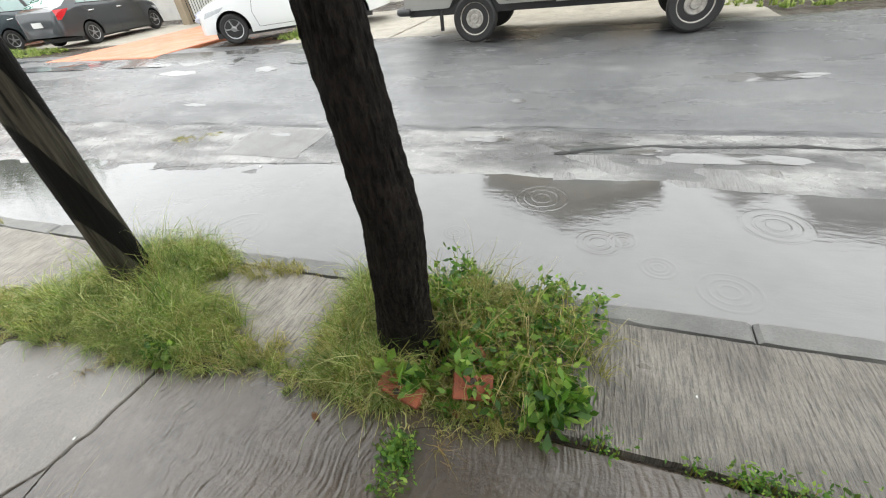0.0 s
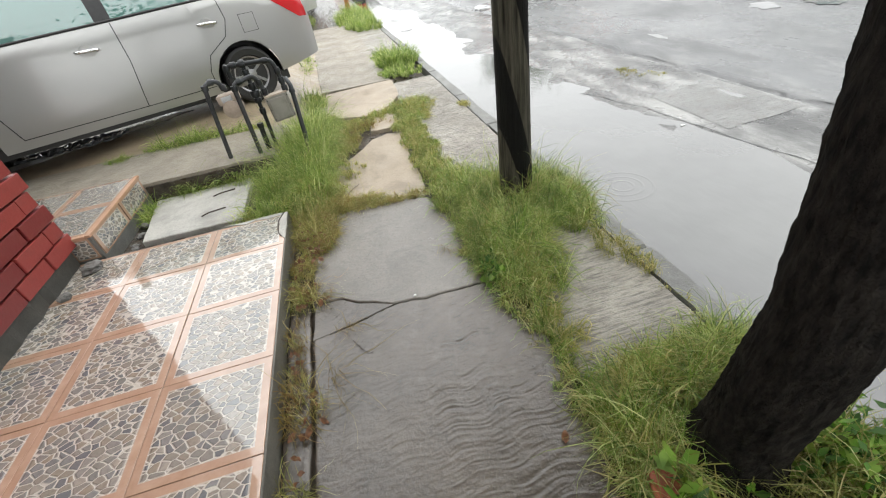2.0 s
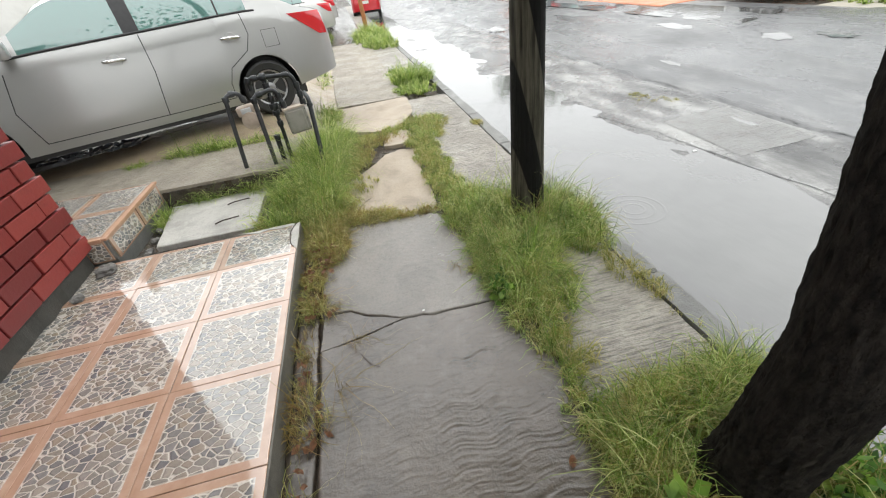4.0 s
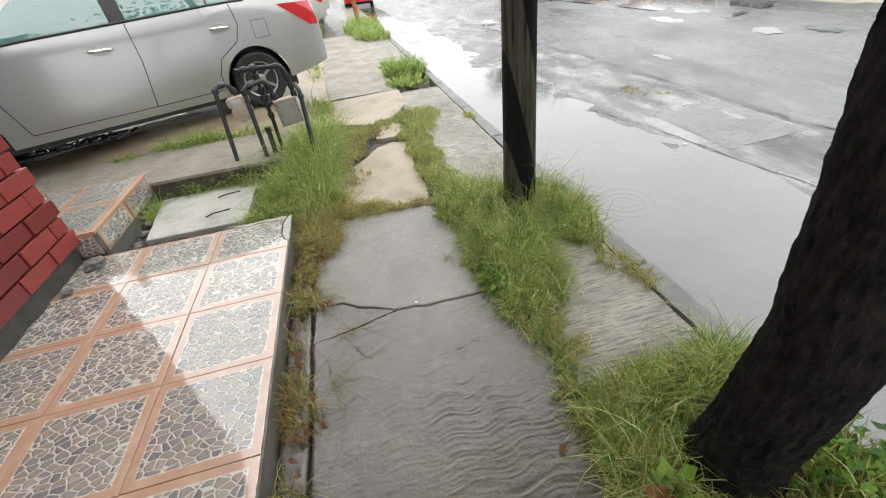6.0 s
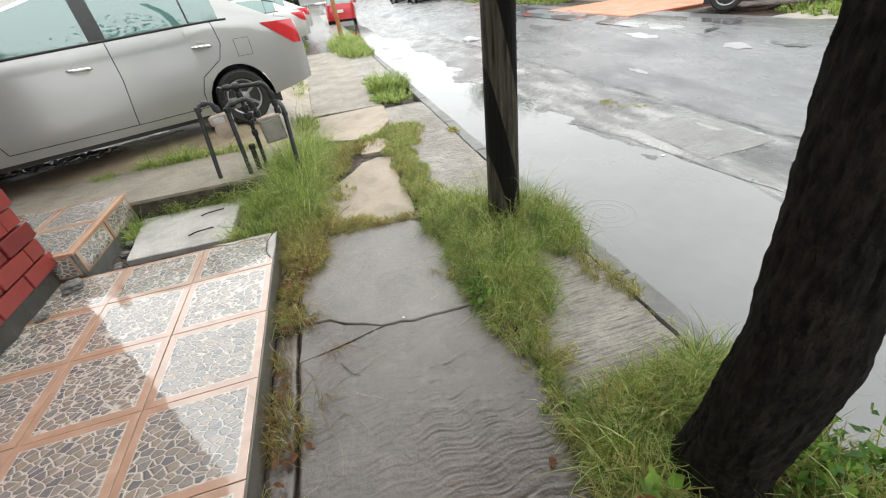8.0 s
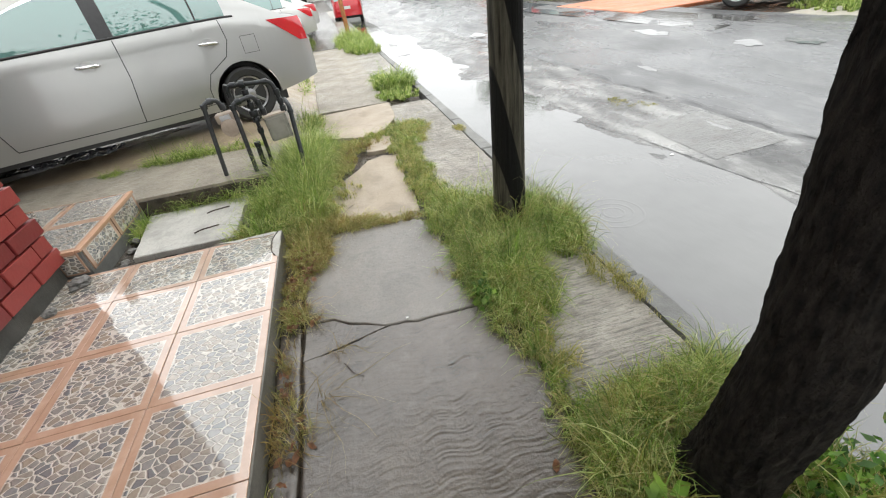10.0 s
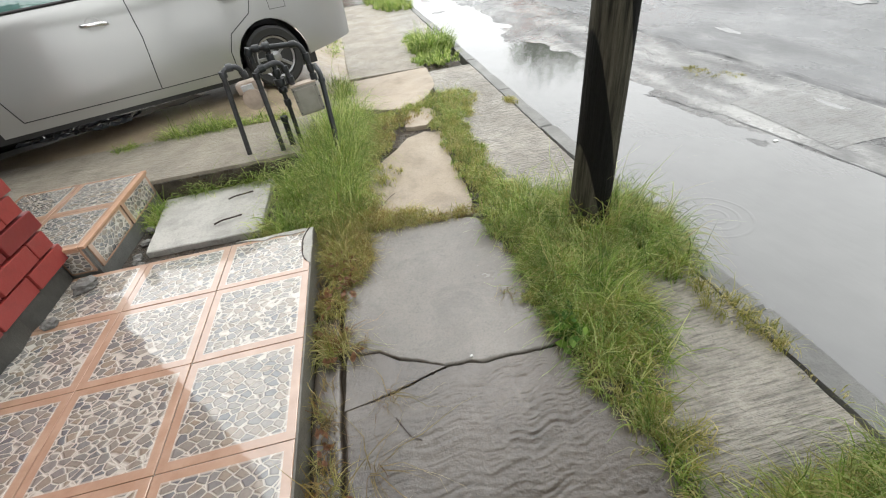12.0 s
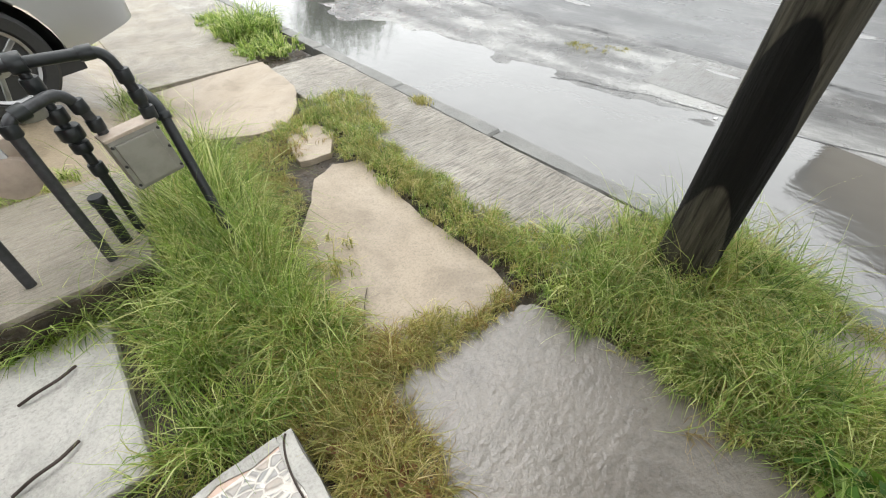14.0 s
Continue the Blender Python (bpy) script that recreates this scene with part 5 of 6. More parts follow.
# ---- broad-leaved weeds at the tree's foot ----
def weed_bush(name, label, spots, count, leaf, seed):
    rng = random.Random(seed)
    bm = bmesh.new()
    pts = []
    plant = thing(name, label, "weeds")
    for k in range(count):
        cx, cy, rx, ry, hh = rng.choice(spots)
        a, q = rng.uniform(0, 6.28), rng.random() ** 0.6
        x, y = cx + math.cos(a) * q * rx, cy + math.sin(a) * q * ry
        h = hh * rng.uniform(0.35, 1.1)
        dx, dy = rng.uniform(-0.35, 0.35) * h, rng.uniform(-0.35, 0.35) * h
        tube(bm, [(x, y, -0.04), (x + dx * 0.4, y + dy * 0.4, h * 0.55), (x + dx, y + dy, h)], [0.003, 0.0025, 0.0015], 5)
        for i in range(5):
            t = 0.35 + 0.65 * i / 4
            pts.append((x + dx * t, y + dy * t, h * t))
    tagged(part("stalk", bm, M_straw, plant), kind="stuff")
    me = leaf_cloud(pts, 0.03, count * 16, leaf, seed)
    me.materials.append(M_leaf)
    ob = tagged(new("foliage", me), kind="stuff")
    ob.parent = plant
    return plant


weed_bush("weed_bush", "leafy green weeds sprawling round the tree's foot", [(1.15, 0.6, 0.32, 0.4, 0.17), (1.2, 0.35, 0.22, 0.25, 0.13), (0.85, 0.5, 0.2, 0.3, 0.12), (1.3, 0.85, 0.16, 0.25, 0.24), (0.95, 0.3, 0.25, 0.18, 0.08), (1.38, 0.3, 0.16, 0.25, 0.1)], 190, 0.023, 5)
weed_bush("broad_leaf_weed", "bright broad-leaved weed by the broken bricks", [(0.75, 0.88, 0.1, 0.12, 0.14), (0.78, 0.3, 0.12, 0.1, 0.1), (0.9, 0.62, 0.12, 0.1, 0.2), (0.82, 0.2, 0.05, 0.06, 0.1)], 34, 0.038, 6)
weed_bush("creeping_weed", "small dark green creeping weed in the pavement crack", [(0.42, 0.77, 0.05, 0.05, 0.04), (0.36, 0.78, 0.05, 0.05, 0.035), (0.47, 0.8, 0.04, 0.04, 0.04)], 34, 0.014, 7)
weed_bush("joint_weed", "tiny creeping weeds along the strip joint", [(0.69, -0.3 - 0.12 * i, 0.025, 0.08, 0.025) for i in range(6)] + [(0.69, 0.05, 0.02, 0.08, 0.03)], 40, 0.011, 8)
weed_bush("rosette_weed", "dark rosette weed at the end of the crack", [(0.56, 2.2, 0.06, 0.06, 0.05)], 10, 0.03, 9)


def broken_brick(x, y, z, rot, size):
    bm = bmesh.new()
    box(bm, -size[0] / 2, size[0] / 2, -size[1] / 2, size[1] / 2, -size[2] / 2, size[2] / 2, 0.012)
    bmesh.ops.subdivide_edges(bm, edges=bm.edges[:], cuts=2, use_grid_fill=True)
    for v in bm.verts:
        v.co += noise.noise_vector(v.co * 22 + Vector((x * 9, y * 9, 0))) * 0.009
    me = finish(bm, "broken_brick", M_clay)
    ob = tagged(new("broken_brick", me), "broken orange clay brick half buried in weeds", "brick", "broken bricks")
    ob.matrix_world = pose(x, y, z, *rot)
    # raised dark discs take the place of the shaded core holes
    bm = bmesh.new()
    for dx in (-0.03, 0.025):
        lathe(bm, [(size[2] / 2 - 0.004, 0.014), (size[2] / 2 + 0.007, 0.014)], 12, "z", (dx * size[0] / 0.12, 0.004, 0))
    part("core_hole", bm, M_soil, ob, "dark round disc standing in for a shaded core hole")


broken_brick(0.78, 0.58, 0.055, (12, -32, 10), (0.11, 0.17, 0.085))
broken_brick(0.7, 0.88, 0.04, (5, -18, -12), (0.09, 0.21, 0.08))
broken_brick(0.93, 0.63, 0.07, (8, -20, 40), (0.08, 0.12, 0.06))


# ---- gas meters ----
meters = thing("gas_meter_set", "dark steel gas risers with a cream meter and grey box", "gas meters")


def riser(pts, r, mat, label=""):
    bm = bmesh.new()
    tube(bm, bend(pts, 0.045, 6), r, 14)
    return part("pipe", bm, mat, meters, label, smooth=True)


def collar(parent, p, axis, r, ln, mat):
    bm = bmesh.new()
    a = Vector(axis).normalized()
    tube(bm, [Vector(p) - a * ln / 2, Vector(p) - a * ln * 0.4, Vector(p) + a * ln * 0.4, Vector(p) + a * ln / 2], [r * 0.94, r, r, r * 0.94], 14)
    part("collar", bm, mat, parent, smooth=True)


PB = 4.62
a = riser([(-1.16, 4.58, 0.18), (-1.13, 4.6, 0.60), (-1.105, 4.6, 0.875), (-1.0, 4.64, 0.89), (-0.965, 4.66, 0.79)], 0.02, M_pipe, "grey galvanised riser")
for p, ax in (((-1.105, 4.6, 0.85), (0, 0, 1)), ((-1.05, 4.622, 0.885), (1, 0.3, 0)), ((-0.975, 4.655, 0.82), (0.2, 0, -1))):
    collar(a, p, ax, 0.029, 0.045, M_pipe)
b = riser([(-0.87, 4.53, 0.18), (-0.865, 4.53, 0.55), (-0.86, 4.53, 0.845), (-0.69, 4.58, 0.88), (-0.655, 4.62, 0.8), (-0.64, 4.62, 0.69)], 0.02, M_pipe, "grey galvanised riser with a looped top")
for p, ax in (((-0.86, 4.53, 0.815), (0, 0, 1)), ((-0.81, 4.545, 0.855), (1, 0.3, 0.2)), ((-0.66, 4.61, 0.81), (0.1, 0, -1)), ((-0.645, 4.62, 0.73), (0, 0, 1))):
    collar(b, p, ax, 0.028, 0.045, M_pipe_dark)
c = riser([(-0.73, 4.64, 0.18), (-0.725, 4.64, 0.5), (-0.735, 4.64, 0.78), (-0.745, 4.65, 0.965)], 0.018, M_pipe_dark, "black riser with a valve")
for p, rr, ln in (((-0.727, 4.64, 0.56), 0.028, 0.05), ((-0.73, 4.64, 0.66), 0.034, 0.04), ((-0.732, 4.64, 0.72), 0.042, 0.05), ((-0.735, 4.64, 0.79), 0.034, 0.05), ((-0.74, 4.645, 0.9), 0.03, 0.05)):
    collar(c, p, (0, 0, 1), rr, ln, M_pipe_dark)
d = riser([(-0.88, 4.66, 0.88), (-0.88, 4.66, 0.975), (-0.5, 4.62, 0.965), (-0.475, 4.62, 0.85), (-0.465, 4.62, 0.69)], 0.02, M_pipe_dark, "black looped pipe")
for p, ax, rr in (((-0.88, 4.66, 0.96), (0.4, 0, 1), 0.031), ((-0.82, 4.655, 0.974), (1, 0, 0), 0.028), ((-0.745, 4.65, 0.973), (1, 0, 0), 0.036), ((-0.55, 4.625, 0.966), (1, 0, 0), 0.026), ((-0.478, 4.62, 0.87), (0, 0, 1), 0.028), ((-0.47, 4.62, 0.79), (0, 0, 1), 0.027), ((-0.466, 4.62, 0.72), (0, 0, 1), 0.028)):
    collar(d, p, ax, rr, 0.05, M_pipe_dark)
e = riser([(-0.42, 4.36, 0.0), (-0.419, 4.5, 0.3), (-0.418, 4.7, 0.72), (-0.45, 4.78, 0.765)], 0.021, M_pipe_dark, "dark green-black riser with an elbow")
collar(e, (-0.418, 4.675, 0.67), (0, 0.4, 1), 0.028, 0.03, M_pipe_dark)
f = riser([(-0.8, 4.62, 0.18), (-0.795, 4.62, 0.46)], 0.024, M_pipe_dark, "short capped black pipe stub")
collar(f, (-0.794, 4.62, 0.445), (0, 0, 1), 0.03, 0.04, M_pipe_dark)
bm = bmesh.new()
tilt = Matrix.Translation((-0.555, 4.6, 0.575)) @ Matrix.Rotation(radians(-4), 4, "Y") @ Matrix.Rotation(radians(12), 4, "Z")
box(bm, -0.1, 0.1, -0.035, 0.05, -0.115, 0.115, 0.012, tilt)
gb = part("meter_box", bm, M_box, meters, "grey-beige metal box")
bm = bmesh.new()
box(bm, -0.082, 0.07, -0.045, -0.034, -0.098, 0.09, 0.006, tilt)
part("box_panel", bm, M_box, gb, "raised front panel")
bm = bmesh.new()
box(bm, -0.104, 0.104, -0.038, 0.054, 0.108, 0.122, 0.004, tilt)
part("box_lid", bm, M_meter, gb, "pale lid edge")
for dx in (-0.09, 0.09):
    for dz in (-0.09, 0.0, 0.085):
        bm = bmesh.new()
        lathe(bm, [(-0.042, 0.005), (-0.034, 0.006)], 8, "y", (0, 0, 0))
        bmesh.ops.transform(bm, matrix=tilt @ Matrix.Translation((dx, 0, dz)), verts=bm.verts)
        part("screw", bm, M_trim, gb)
mt = Matrix.Translation((-0.96, 4.66, 0.665)) @ Matrix.Rotation(radians(-6), 4, "Y")
bm = bmesh.new()
box(bm, -0.095, 0.095, -0.06, 0.06, 0.02, 0.105, 0.02, mt)
mb = part("meter_body", bm, M_meter, meters, "cream cast meter body", smooth=True)
bm = bmesh.new()
lathe(bm, [(-0.085, 0.05), (-0.08, 0.078), (-0.03, 0.088), (0.05, 0.085), (0.06, 0.06)], 24, "y", (0, 0, -0.025))
bmesh.ops.transform(bm, matrix=mt, verts=bm.verts)
part("diaphragm_cover", bm, M_meter, mb, "round cream diaphragm cover", smooth=True)
bm = bmesh.new()
box(bm, -0.05, 0.04, -0.075, -0.055, 0.045, 0.09, 0.005, mt)
part("counter_window", bm, M_lamp_clear, mb)
bm = bmesh.new()
lathe(bm, [(0.84, 0.04), (0.855, 0.045), (0.88, 0.043), (0.885, 0.02)], 18, "z", (-0.79, 4.6, -0.03))
part("regulator", bm, M_box, meters, "grey regulator cap", smooth=True)

# ---- rubble, leaves and litter ----
random.seed(31)


def rock(x, y, z, r, flat, mat, name, label, category):
    bm = bmesh.new()
    bmesh.ops.create_icosphere(bm, subdivisions=3, radius=r)
    for v in bm.verts:
        v.co += v.co.normalized() * noise.noise(v.co * (2.2 / r) + Vector((x * 7, y * 7, 0))) * r * 0.4
        v.co.z *= flat
    ob = solid(name, bm, mat, label, category, group=name + "s")
    ob.location = (x, y, z)
    ob.rotation_euler = (0, 0, random.uniform(0, 6))


rock(-1.93, 3.27, 0.14, 0.065, 0.55, M_stone, "stone", "grey broken stone at the wall's foot", "stone")
rock(-1.985, 2.98, 0.13, 0.04, 0.6, M_stone, "stone", "small grey stone at the wall's foot", "stone")
for k in range(16):
    x, y = random.uniform(-1.9, -1.78), random.uniform(3.45, 4.25)
    rock(x, y, 0.02 + random.uniform(0, 0.02), random.uniform(0.015, 0.035), 0.6, M_stone, "rubble", "small grey rubble beside the cover slab", "rubble")
bm = bmesh.new()
prism(bm, ragged([(-1.93, 3.41), (-0.62, 3.41), (-0.62, 4.32), (-1.93, 4.32)], 0.1, 0.01, 8), -0.1, 0.012, 0.01)
solid("soil_bed", bm, M_soil, "dark wet soil round the cover slab", "soil", "structure")


def dead_leaf(x, y, z, rot, size):
    bm = bmesh.new()
    n = 8
    L = [bm.verts.new((size * (i / n - 0.5) * 2, size * 0.42 * math.sin(math.pi * i / n) + 0.001, size * 0.25 * math.cos(i * 1.1))) for i in range(n + 1)]
    C = [bm.verts.new((size * (i / n - 0.5) * 2, 0, size * 0.1 * math.cos(i * 1.1) - 0.002)) for i in range(n + 1)]
    R = [bm.verts.new((size * (i / n - 0.5) * 2, -size * 0.42 * math.sin(math.pi * i / n) - 0.001, size * 0.22 * math.cos(i * 1.1 + 0.5))) for i in range(n + 1)]
    for a, b in ((L, C), (C, R)):
        for i in range(n):
            bm.faces.new((a[i], a[i + 1], b[i + 1], b[i]))
    bmesh.ops.solidify(bm, geom=bm.faces[:], thickness=0.0012)
    ob = solid("dead_leaf", bm, M_deadleaf, "curled brown dead leaf on wet concrete", "leaf", group="dead leaves", smooth=True)
    ob.matrix_world = pose(x, y, z, rot[0], rot[1], rot[2])


dead_leaf(0.5, 1.208, 0.012, (5, 0, 60), 0.03)
dead_leaf(0.66, 0.62, 0.03, (10, 20, 20), 0.035)
for k in range(48):
    gx, gy, rx, ry = GUT[k % 6][:4]
    dead_leaf(gx + random.uniform(-rx, rx), gy + random.uniform(-ry, ry), 0.01 + random.uniform(0, 0.03), (random.uniform(-30, 30), random.uniform(-30, 30), random.uniform(0, 360)), random.uniform(0.015, 0.032))
for k in range(34):
    dead_leaf(-0.46 + random.uniform(-0.09, 0.09), 3.05 + random.uniform(-0.3, 0.3), 0.02 + random.uniform(0, 0.03), (random.uniform(-30, 30), random.uniform(-30, 30), random.uniform(0, 360)), random.uniform(0.02, 0.035))


def twig(pts, r, label="thin dry twig lying on the slab"):
    bm = bmesh.new()
    tube(bm, bend(pts, 0.03), r, 6)
    solid("twig", bm, M_rust, label, "twig", group="twigs", smooth=True)


twig([(-0.22, 3.62, -0.026), (-0.1, 3.8, -0.02), (-0.05, 3.86, -0.026)], 0.002)
twig([(-0.25, 2.02, 0.005), (-0.2, 1.92, 0.012), (-0.16, 1.9, 0.004)], 0.002)
twig([(0.5, 0.9, 0.006), (0.58, 0.72, 0.02), (0.6, 0.5, 0.006)], 0.002, "thin dry grass stalk on the pavement")
for x, y, s in ((0.12, 2.22, 0.008), (1.0, -0.3, 0.006), (0.8, 0.36, 0.016), (3.0, 3.6, 0.02)):
    bm = bmesh.new()
    prism(bm, ragged([(x - s, y - s * 0.6), (x + s, y - s * 0.5), (x + s * 0.8, y + s * 0.7), (x - s * 0.7, y + s * 0.5)], 0.01, 0.003), 0, 0.003)
    ob = solid("litter_scrap", bm, M_litter, "small white scrap of litter", "litter", group="litter scraps")
    ob.location.z = -0.126 if x > 2 else 0.0025

# thin dark rod standing in for the break line of the tile corner
bm = bmesh.new()
tube(bm, [(-0.665 + 0.045 * (1 - math.sin(0.25 + a)), 3.22 - 0.17 * math.cos(0.25 + a), 0.123 + 0.003 * math.sin(5 * a)) for a in [i * 0.145 for i in range(20)]], 0.0035, 6)
solid("wire", bm, M_rust, "thin dark arc standing in for the break line at the terrace corner", "wire", smooth=True)
# rain water under the car
bm = bmesh.new()
prism(bm, ragged([(-0.59, 0.8), (-0.51, 0.85), (-0.5, 1.1), (-0.54, 1.32), (-0.58, 1.25)], 0.05, 0.02, 8), -0.06, -0.0125, 0.0)
solid("puddle", bm, M_water, "small rain puddle in the gutter by the terrace", "puddle", "stuff")
bm = bmesh.new()
prism(bm, ragged([(-5.0, 5.15), (-3.4, 5.8), (-2.3, 6.2), (-1.9, 6.5), (-2.6, 6.8), (-4.2, 6.5), (-5.4, 6.0)], 0.12, 0.09, 3), 0.2, 0.303, 0.0)
solid("puddle", bm, M_water, "dark rain puddle on the drive under the car", "puddle", "stuff")
# crumpled plastic sheet under the car
bm = bmesh.new()
g = [[bm.verts.new((-3.62 + 0.035 * i, 5.72 + 0.05 * j + 0.008 * i, 0.29 + 0.07 * abs(noise.noise(Vector((i * 0.6, j * 0.7, 2)))))) for j in range(8)] for i in range(30)]
for a, b in zip(g, g[1:]):
    for j in range(7):
        bm.faces.new((a[j], b[j], b[j + 1], a[j + 1]))
solid("plastic_sheet", bm, M_plastic, "crumpled wet plastic sheet lying under the car", "plastic sheet")

# ---- road surface pieces ----
def patch(name, poly, mat, label, z=0.004, rag=0.05, hgt=0.006):
    bm = bmesh.new()
    pts = ragged(poly, 0.09, rag, 12)
    prism(bm, pts, -0.02, hgt, 0.0)
    ob = solid(name, bm, mat, label, "road patch", "structure")
    cx, cy = sum(p[0] for p in poly) / len(poly), sum(p[1] for p in poly) / len(poly)
    ob.location.z = near_z(cx, cy) + z
    return ob


sheet("patch_1", fine_range(3.22, 4.0, 0.06), fine_range(3.3, 4.35, 0.06), lambda x, y: near_z(x, y) + 0.003, M_gutter_pale, "rectangular pale concrete patch in the road edge", "road patch")
sheet("patch_2", fine_range(3.05, 3.5, 0.06), fine_range(-1.2, 0.5, 0.06), lambda x, y: near_z(x, y) + 0.02 * max(-1, noise.noise(Vector((x * 5, y * 3, 7)))) - 0.001, M_gutter_pale, "broken pale concrete patch in the road edge", "road patch")


def small_puddle(x, y, rx, ry, turn=0.0, lift=0.012):
    bm = bmesh.new()
    c, s = math.cos(turn), math.sin(turn)
    n = 36
    ring = []
    for k in range(n):
        a = 2 * math.pi * k / n
        q = 1 + 0.45 * noise.noise(Vector((math.cos(a) * 1.7 + x, math.sin(a) * 1.7 + y, 0)))
        u, v = rx * q * math.cos(a), ry * q * math.sin(a)
        px, py = x + u * c - v * s, y + u * s + v * c
        ring.append(bm.verts.new((px, py, near_z(px, py) + lift)))
    mid = bm.verts.new((x, y, near_z(x, y) + lift))
    for k in range(n):
        bm.faces.new((mid, ring[k], ring[(k + 1) % n]))
    solid("puddle", bm, M_water, "small rain puddle in a dent of the road", "puddle", "stuff", smooth=True)


def road_crack(pts, w, seed):
    """A dark crack that follows the road's surface."""
    bm = bmesh.new()
    rows = []
    for (xa, ya), (xb, yb) in zip(pts, pts[1:]):
        k = max(2, int(math.dist((xa, ya), (xb, yb)) / 0.06))
        for i in range(k):
            t = i / k
            x, y = xa + (xb - xa) * t, ya + (yb - ya) * t
            o = noise.noise(Vector((x * 3, y * 3, seed))) * 0.05
            ww = w * (0.4 + abs(noise.noise(Vector((x * 7, y * 7, seed + 3)))) * 1.6)
            d = Vector((xb - xa, yb - ya, 0)).normalized()
            nx, ny = -d.y, d.x
            rows.append([bm.verts.new((x + nx * (o + e), y + ny * (o + e), near_z(x + nx * (o + e), y + ny * (o + e)) + (0.016 if x > 4.05 else 0.004))) for e in (-ww, ww)])
    for a, b in zip(rows, rows[1:]):
        bm.faces.new((a[0], b[0], b[1], a[1]))
    solid("road_crack", bm, M_crack, "dark wet crack in the road surface", "crack", "structure")


for px0, py0, prx, pry in ((4.31, 12.9, 0.2, 0.5), (5.96, 7.8, 0.12, 0.4), (6.03, 5.8, 0.12, 0.25), (6.3, 5.2, 0.1, 0.25), (3.86, 1.28, 0.07, 0.22), (3.82, 4.05, 0.06, 0.25), (4.69, 6.2, 0.05, 0.2), (4.8, 1.1, 0.05, 0.09), (3.66, 0.1, 0.1, 0.5), (3.55, -0.9, 0.1, 0.6), (5.2, 3.3, 0.04, 0.12), (6.6, 11.5, 0.2, 0.7), (5.4, -1.5, 0.12, 0.5)):
    small_puddle(px0, py0, prx, pry, 0.0, 0.011 if px0 > 4.1 else 0.003)
road_crack([(4.14, -6), (4.12, 0), (4.14, 3.2), (4.1, 7.5), (4.0, 11), (3.8, 14)], 0.008, 1)
road_crack([(3.84, -3.0), (3.8, -1.2), (3.76, -0.3), (3.5, 0.6)], 0.03, 2)
road_crack([(3.22, 2.2), (3.12, 3.4), (2.98, 4.4), (2.7, 5.3), (2.3, 6.4)], 0.007, 3)
road_crack([(1.7, 5.8), (2.3, 5.1), (2.9, 4.9)], 0.006, 6)
road_crack([(4.6, 8.5), (5.6, 7.0), (6.6, 6.4)], 0.006, 7)
# ---- far side of the street ----
far_walk = thing("far_pavement", "pale wet concrete pavement and drives across the street", "pavement", kind="structure")


def far_piece(name, x0, x1, y0, y1, mat, z1, label=""):
    bm = bmesh.new()
    prism(bm, ragged([(x0, y0), (x1, y0), (x1, y1), (x0, y1)], 0.25, 0.03, 4), 0.0, z1, 0.02)
    part(name, bm, mat, far_walk, label)


far_piece("drive_slab", 7.85, 12.4, 4.2, 6.9, M_far_pave, 0.3)
far_piece("drive_slab", 7.85, 12.4, -2.2, 4.15, M_far_pave, 0.3)
far_piece("drive_slab", 7.85, 12.4, -9, -5.5, M_far_pave, 0.3)
far_piece("orange_drive", 7.0, 13.5, 9.6, 13.4, M_orange, 0.325, "orange stamped concrete drive")
far_piece("drive_slab", 9.4, 13.5, 13.3, 17, M_far_pave, 0.29)
far_piece("drive_slab", 9.8, 13.5, 17.2, 21, M_far_pave, 0.29)
far_piece("far_kerb", 7.72, 7.84, -20, 9.3, M_kerb, 0.28)
far_piece("far_kerb", 7.72, 7.84, 13.3, 40, M_kerb, 0.28)


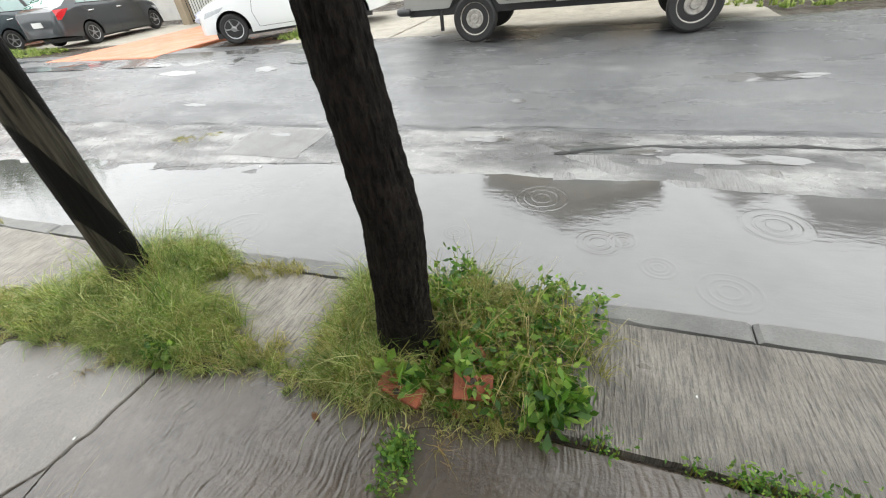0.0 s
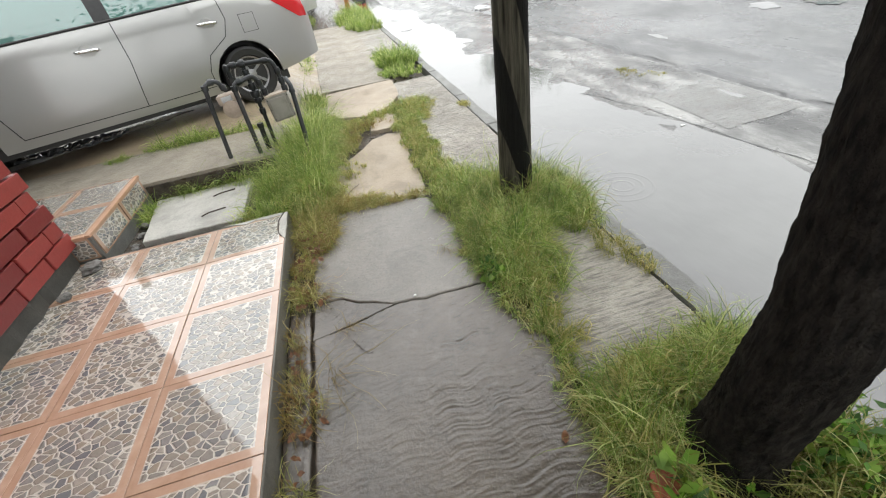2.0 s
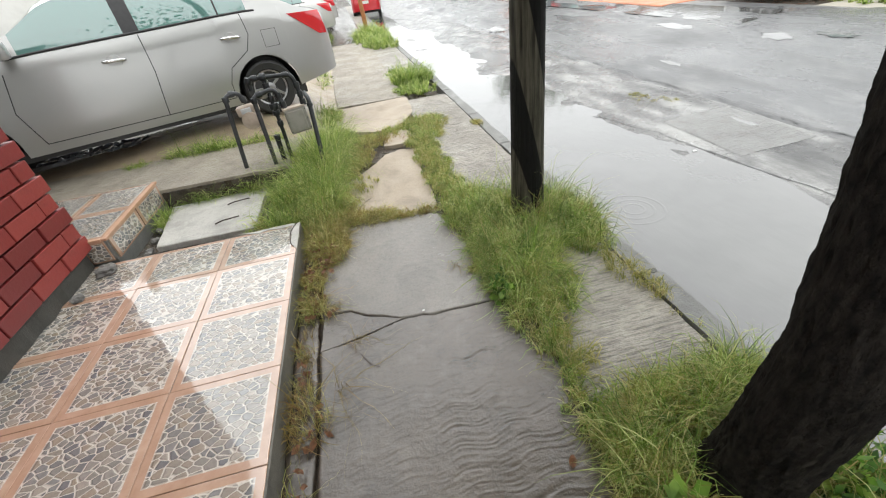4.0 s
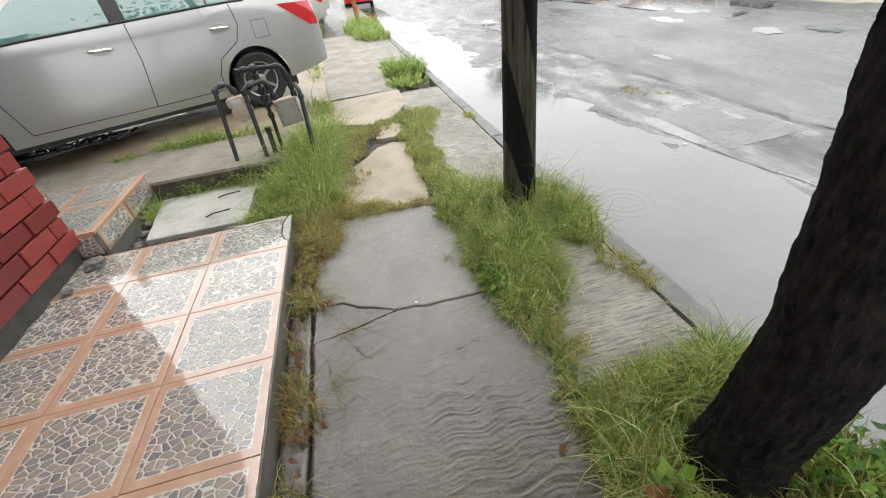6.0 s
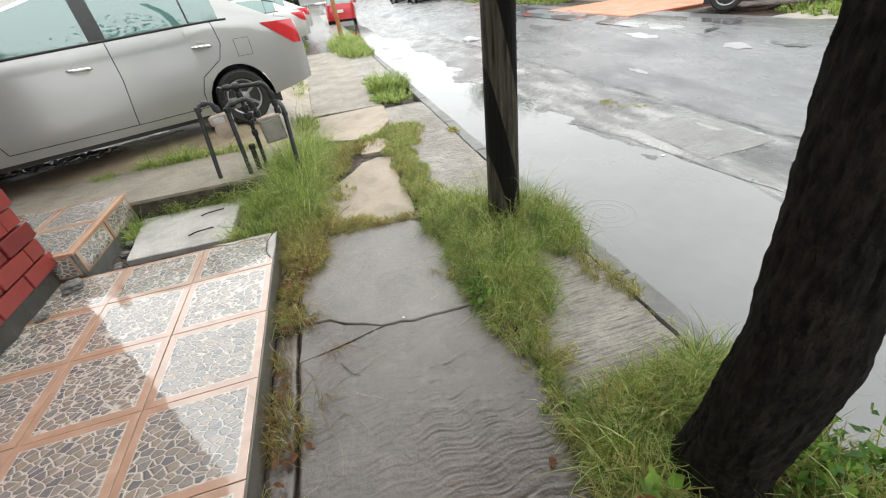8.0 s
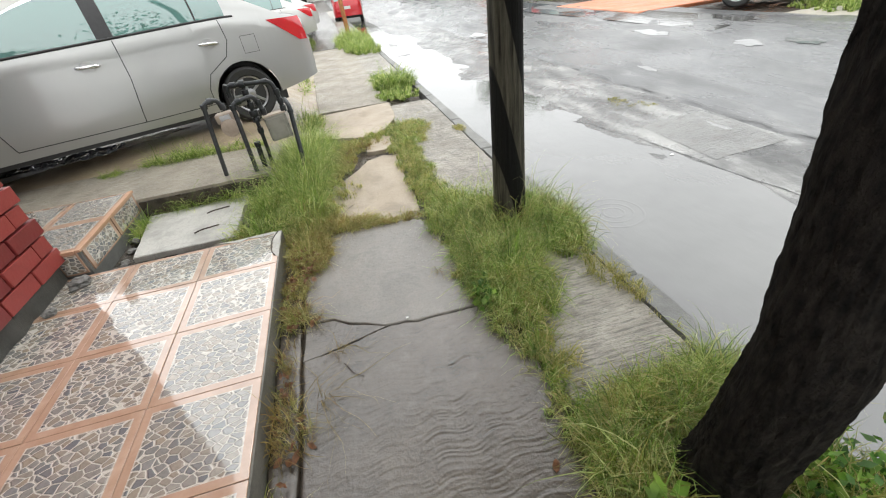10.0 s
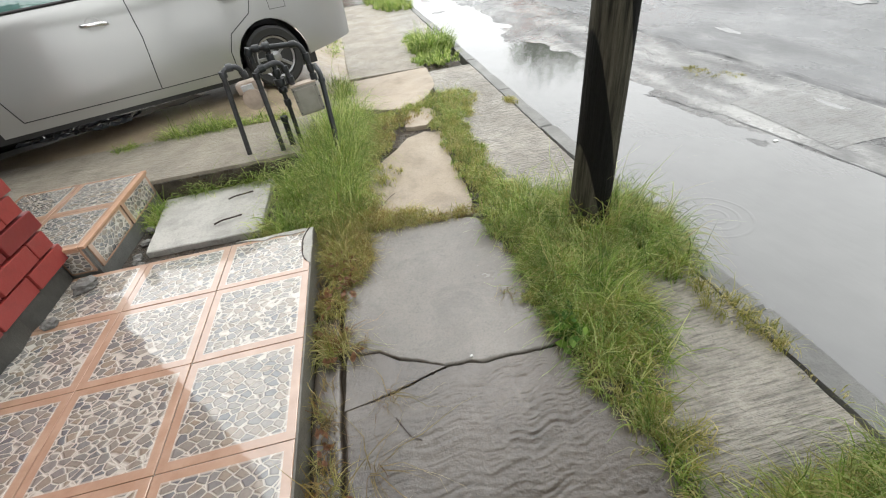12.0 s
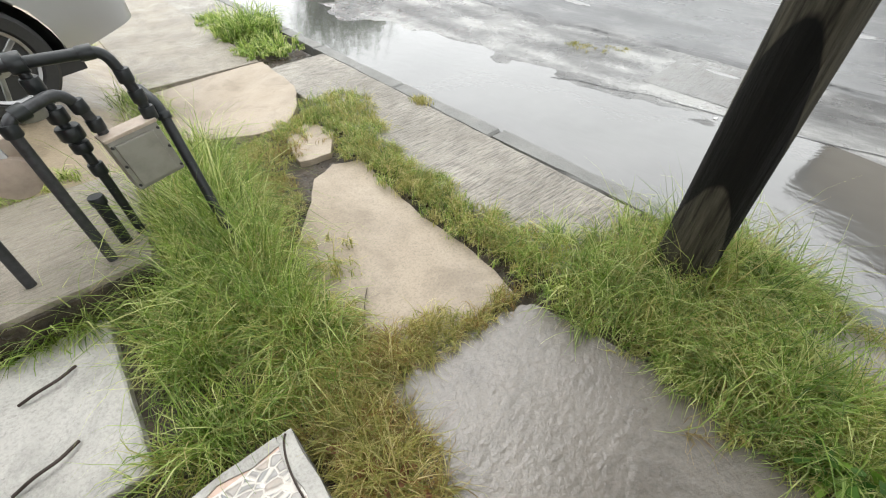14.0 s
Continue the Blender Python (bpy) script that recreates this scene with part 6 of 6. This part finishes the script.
def facade(name, label, x, y0, y1, h, mat, windows=(), gable=0.0, depth=8):
    hs = thing(name, label, "house")
    bm = bmesh.new()
    ys = [y0, y1]
    prof = [(y0, 0.2), (y1, 0.2), (y1, h), ((y0 + y1) / 2, h + gable), (y0, h)] if gable else [(y0, 0.2), (y1, 0.2), (y1, h), (y0, h)]
    a = [bm.verts.new((x, yy, zz)) for yy, zz in prof]
    b = [bm.verts.new((x + depth, yy, zz)) for yy, zz in prof]
    bm.faces.new(a)
    bm.faces.new(b[::-1])
    for i in range(len(prof)):
        j = (i + 1) % len(prof)
        bm.faces.new((a[i], a[j], b[j], b[i]))
    part("wall", bm, mat, hs)
    bm = bmesh.new()
    if gable:
        m = (y0 + y1) / 2
        for ya, yb in ((y0 - 0.25, m), (m, y1 + 0.25)):
            za, zb = (h - 0.1, h + gable + 0.02) if ya < m else (h + gable + 0.02, h - 0.1)
            q = [(x - 0.3, ya, za), (x - 0.3, yb, zb), (x + depth, yb, zb), (x + depth, ya, za)]
            vs = [bm.verts.new(p) for p in q] + [bm.verts.new((p[0], p[1], p[2] + 0.14)) for p in q]
            for f in ((3, 2, 1, 0), (4, 5, 6, 7), (0, 1, 5, 4), (1, 2, 6, 5), (2, 3, 7, 6), (3, 0, 4, 7)):
                bm.faces.new([vs[i] for i in f])
    else:
        box(bm, x - 0.25, x + depth, y0 - 0.1, y1 + 0.1, h, h + 0.2)
    part("roof", bm, M_roof, hs)
    for wy0, wy1, z0, z1 in windows:
        bm = bmesh.new()
        box(bm, x - 0.03, x - 0.005, wy0, wy1, z0, z1)
        w = part("window", bm, M_glass_far, hs)
        bm = bmesh.new()
        n = max(2, int((wy1 - wy0) / 0.35))
        for i in range(n + 1):
            yy = wy0 + (wy1 - wy0) * i / n
            box(bm, x - 0.075, x - 0.035, yy - 0.025, yy + 0.025, z0 - 0.05, z1 + 0.05)
        for zz in (z0 - 0.03, (z0 + z1) / 2, z1 + 0.03):
            box(bm, x - 0.085, x - 0.04, wy0 - 0.04, wy1 + 0.04, zz - 0.025, zz + 0.025)
        part("window_frame", bm, M_litter, w, "white window bars")
    return hs


facade("house", "beige two-storey gabled house across the street", 13.0, -1.9, 3.6, 5.2, M_wall_beige, ((-0.4, 1.4, 3.7, 4.9), (0.2, 1.6, 0.9, 2.2)), 1.35)
facade("house", "low grey gabled house beside the beige one", 13.5, -6.2, -2.6, 4.0, M_wall_grey, ((-5.4, -4.0, 1.1, 2.4),), 1.5)
facade("house", "dark grey two-storey house further along", 13.5, -13, -6.8, 6.2, M_wall_grey, ((-11, -9.5, 3.6, 4.9), (-9, -7.6, 3.6, 4.9)))
facade("house", "white house behind an iron gate", 15.5, 3.8, 13.5, 3.4, M_wall_white, ((5, 6.6, 1.2, 2.5), (9.5, 11, 1.2, 2.5)))
facade("house", "pale house with parked cars before it", 16.0, 13.7, 22, 3.6, M_wall_white, ((15, 16.5, 1.2, 2.6),))
facade("house", "orange rendered house down the street", 11.5, 23.0, 34, 3.8, M_wall_orange, ((26, 27.5, 1.2, 2.6),))
facade("house", "grey house further down the street", 11.5, 35, 60, 4.2, M_wall_grey, ((38, 39.5, 1.2, 2.6), (44, 46, 1.2, 2.6)))
facade("house", "white house on the pavement side down the street", -14, 17.5, 26, 3.2, M_wall_white, (), 0, 6)
facade("house", "grey house at the street's end", -25, 80, 90, 5.0, M_wall_grey, (), 0, 70)


def gate(x, y0, y1, z0, h):
    g = thing("iron_gate", "black wrought iron gate between beige pillars", "gate")
    n = int((y1 - y0) / 0.13)
    for i in range(n + 1):
        bm = bmesh.new()
        yy = y0 + (y1 - y0) * i / n
        tube(bm, [(x, yy, z0), (x, yy, z0 + h)], 0.012, 6)
        part("bar", bm, M_iron, g)
    for zz in (z0 + 0.1, z0 + h - 0.1):
        bm = bmesh.new()
        box(bm, x - 0.02, x + 0.02, y0, y1, zz - 0.02, zz + 0.02)
        part("rail", bm, M_iron, g)


def pillar(x, y, h):
    bm = bmesh.new()
    box(bm, x - 0.17, x + 0.17, y - 0.17, y + 0.17, 0.2, h - 0.1, 0.01)
    box(bm, x - 0.21, x + 0.21, y - 0.21, y + 0.21, h - 0.1, h, 0.01)
    solid("gate_pillar", bm, M_wall_beige, "beige rendered gate pillar", "pillar", group="gate pillars")


gate(13.4, 12.2, 15.0, 0.3, 2.1)
pillar(13.4, 15.2, 2.5)
pillar(13.4, 12.0, 2.5)
pillar(13.4, 9.4, 2.5)
gate(13.4, 9.6, 11.8, 0.3, 2.1)
rock(12.6, 13.6, 0.5, 0.28, 0.8, M_fabric, "bundle", "white and blue bundle by the gate pillar", "bundle")

# far things along the pavement
bm = bmesh.new()
tube(bm, [(0.95, 17.6, -0.1), (0.9, 17.6, 1.2), (0.82, 17.6, 2.6)], [0.08, 0.075, 0.07], 14)
solid("painted_post", bm, M_post_orange, "slim orange-painted tree post in the verge", "post", smooth=True)


def street_tree(x, y, h, r, seed, label):
    t = thing("tree", label, "tree")
    rng = random.Random(seed)
    bm = bmesh.new()
    tube(bm, [(x, y, -0.1), (x + 0.05, y, h * 0.3), (x, y + 0.1, h * 0.6)], [0.2, 0.15, 0.1], 12)
    tp = []
    for k in range(8):
        a = k * 0.8
        q = [(x, y + 0.05, h * 0.45)]
        for i in range(1, 4):
            q.append((x + math.cos(a) * r * i / 3.4, y + math.sin(a) * r * i / 3.4, h * (0.5 + 0.14 * i + rng.uniform(-0.05, 0.05))))
            tp.append(q[-1])
        tube(bm, q, [0.07, 0.05, 0.035, 0.02], 6)
    part("trunk", bm, M_bark, t, smooth=True)
    leaves_of(t, "crown", tp, r * 0.3, 5000, 0.13, seed, M_crown)


street_tree(-0.6, 30, 4.5, 2.0, 41, "dark leafy tree beside the pavement")
street_tree(-1.2, 24.6, 3.2, 1.0, 44, "bushy dark tree between the parked cars")
street_tree(10.4, 24, 4.5, 1.8, 42, "leafy tree on the far verge")
for x, y in ((10.2, -5.2), (10.3, -5.9)):
    rock(x, y, 0.45, 0.3, 0.75, M_black_bag, "rubbish_bag", "black plastic rubbish bag on the far pavement", "rubbish bag")
for x, y, r in ((2.2, 0.1, 0.14), (2.25, -0.05, 0.09), (2.0, -0.25, 0.1), (2.75, 0.55, 0.2), (1.85, -0.6, 0.16), (2.5, 1.9, 0.1), (2.15, 1.1, 0.08), (1.9, 2.9, 0.22), (2.6, -1.0, 0.2)):
    ripple_ring(x, y, r)
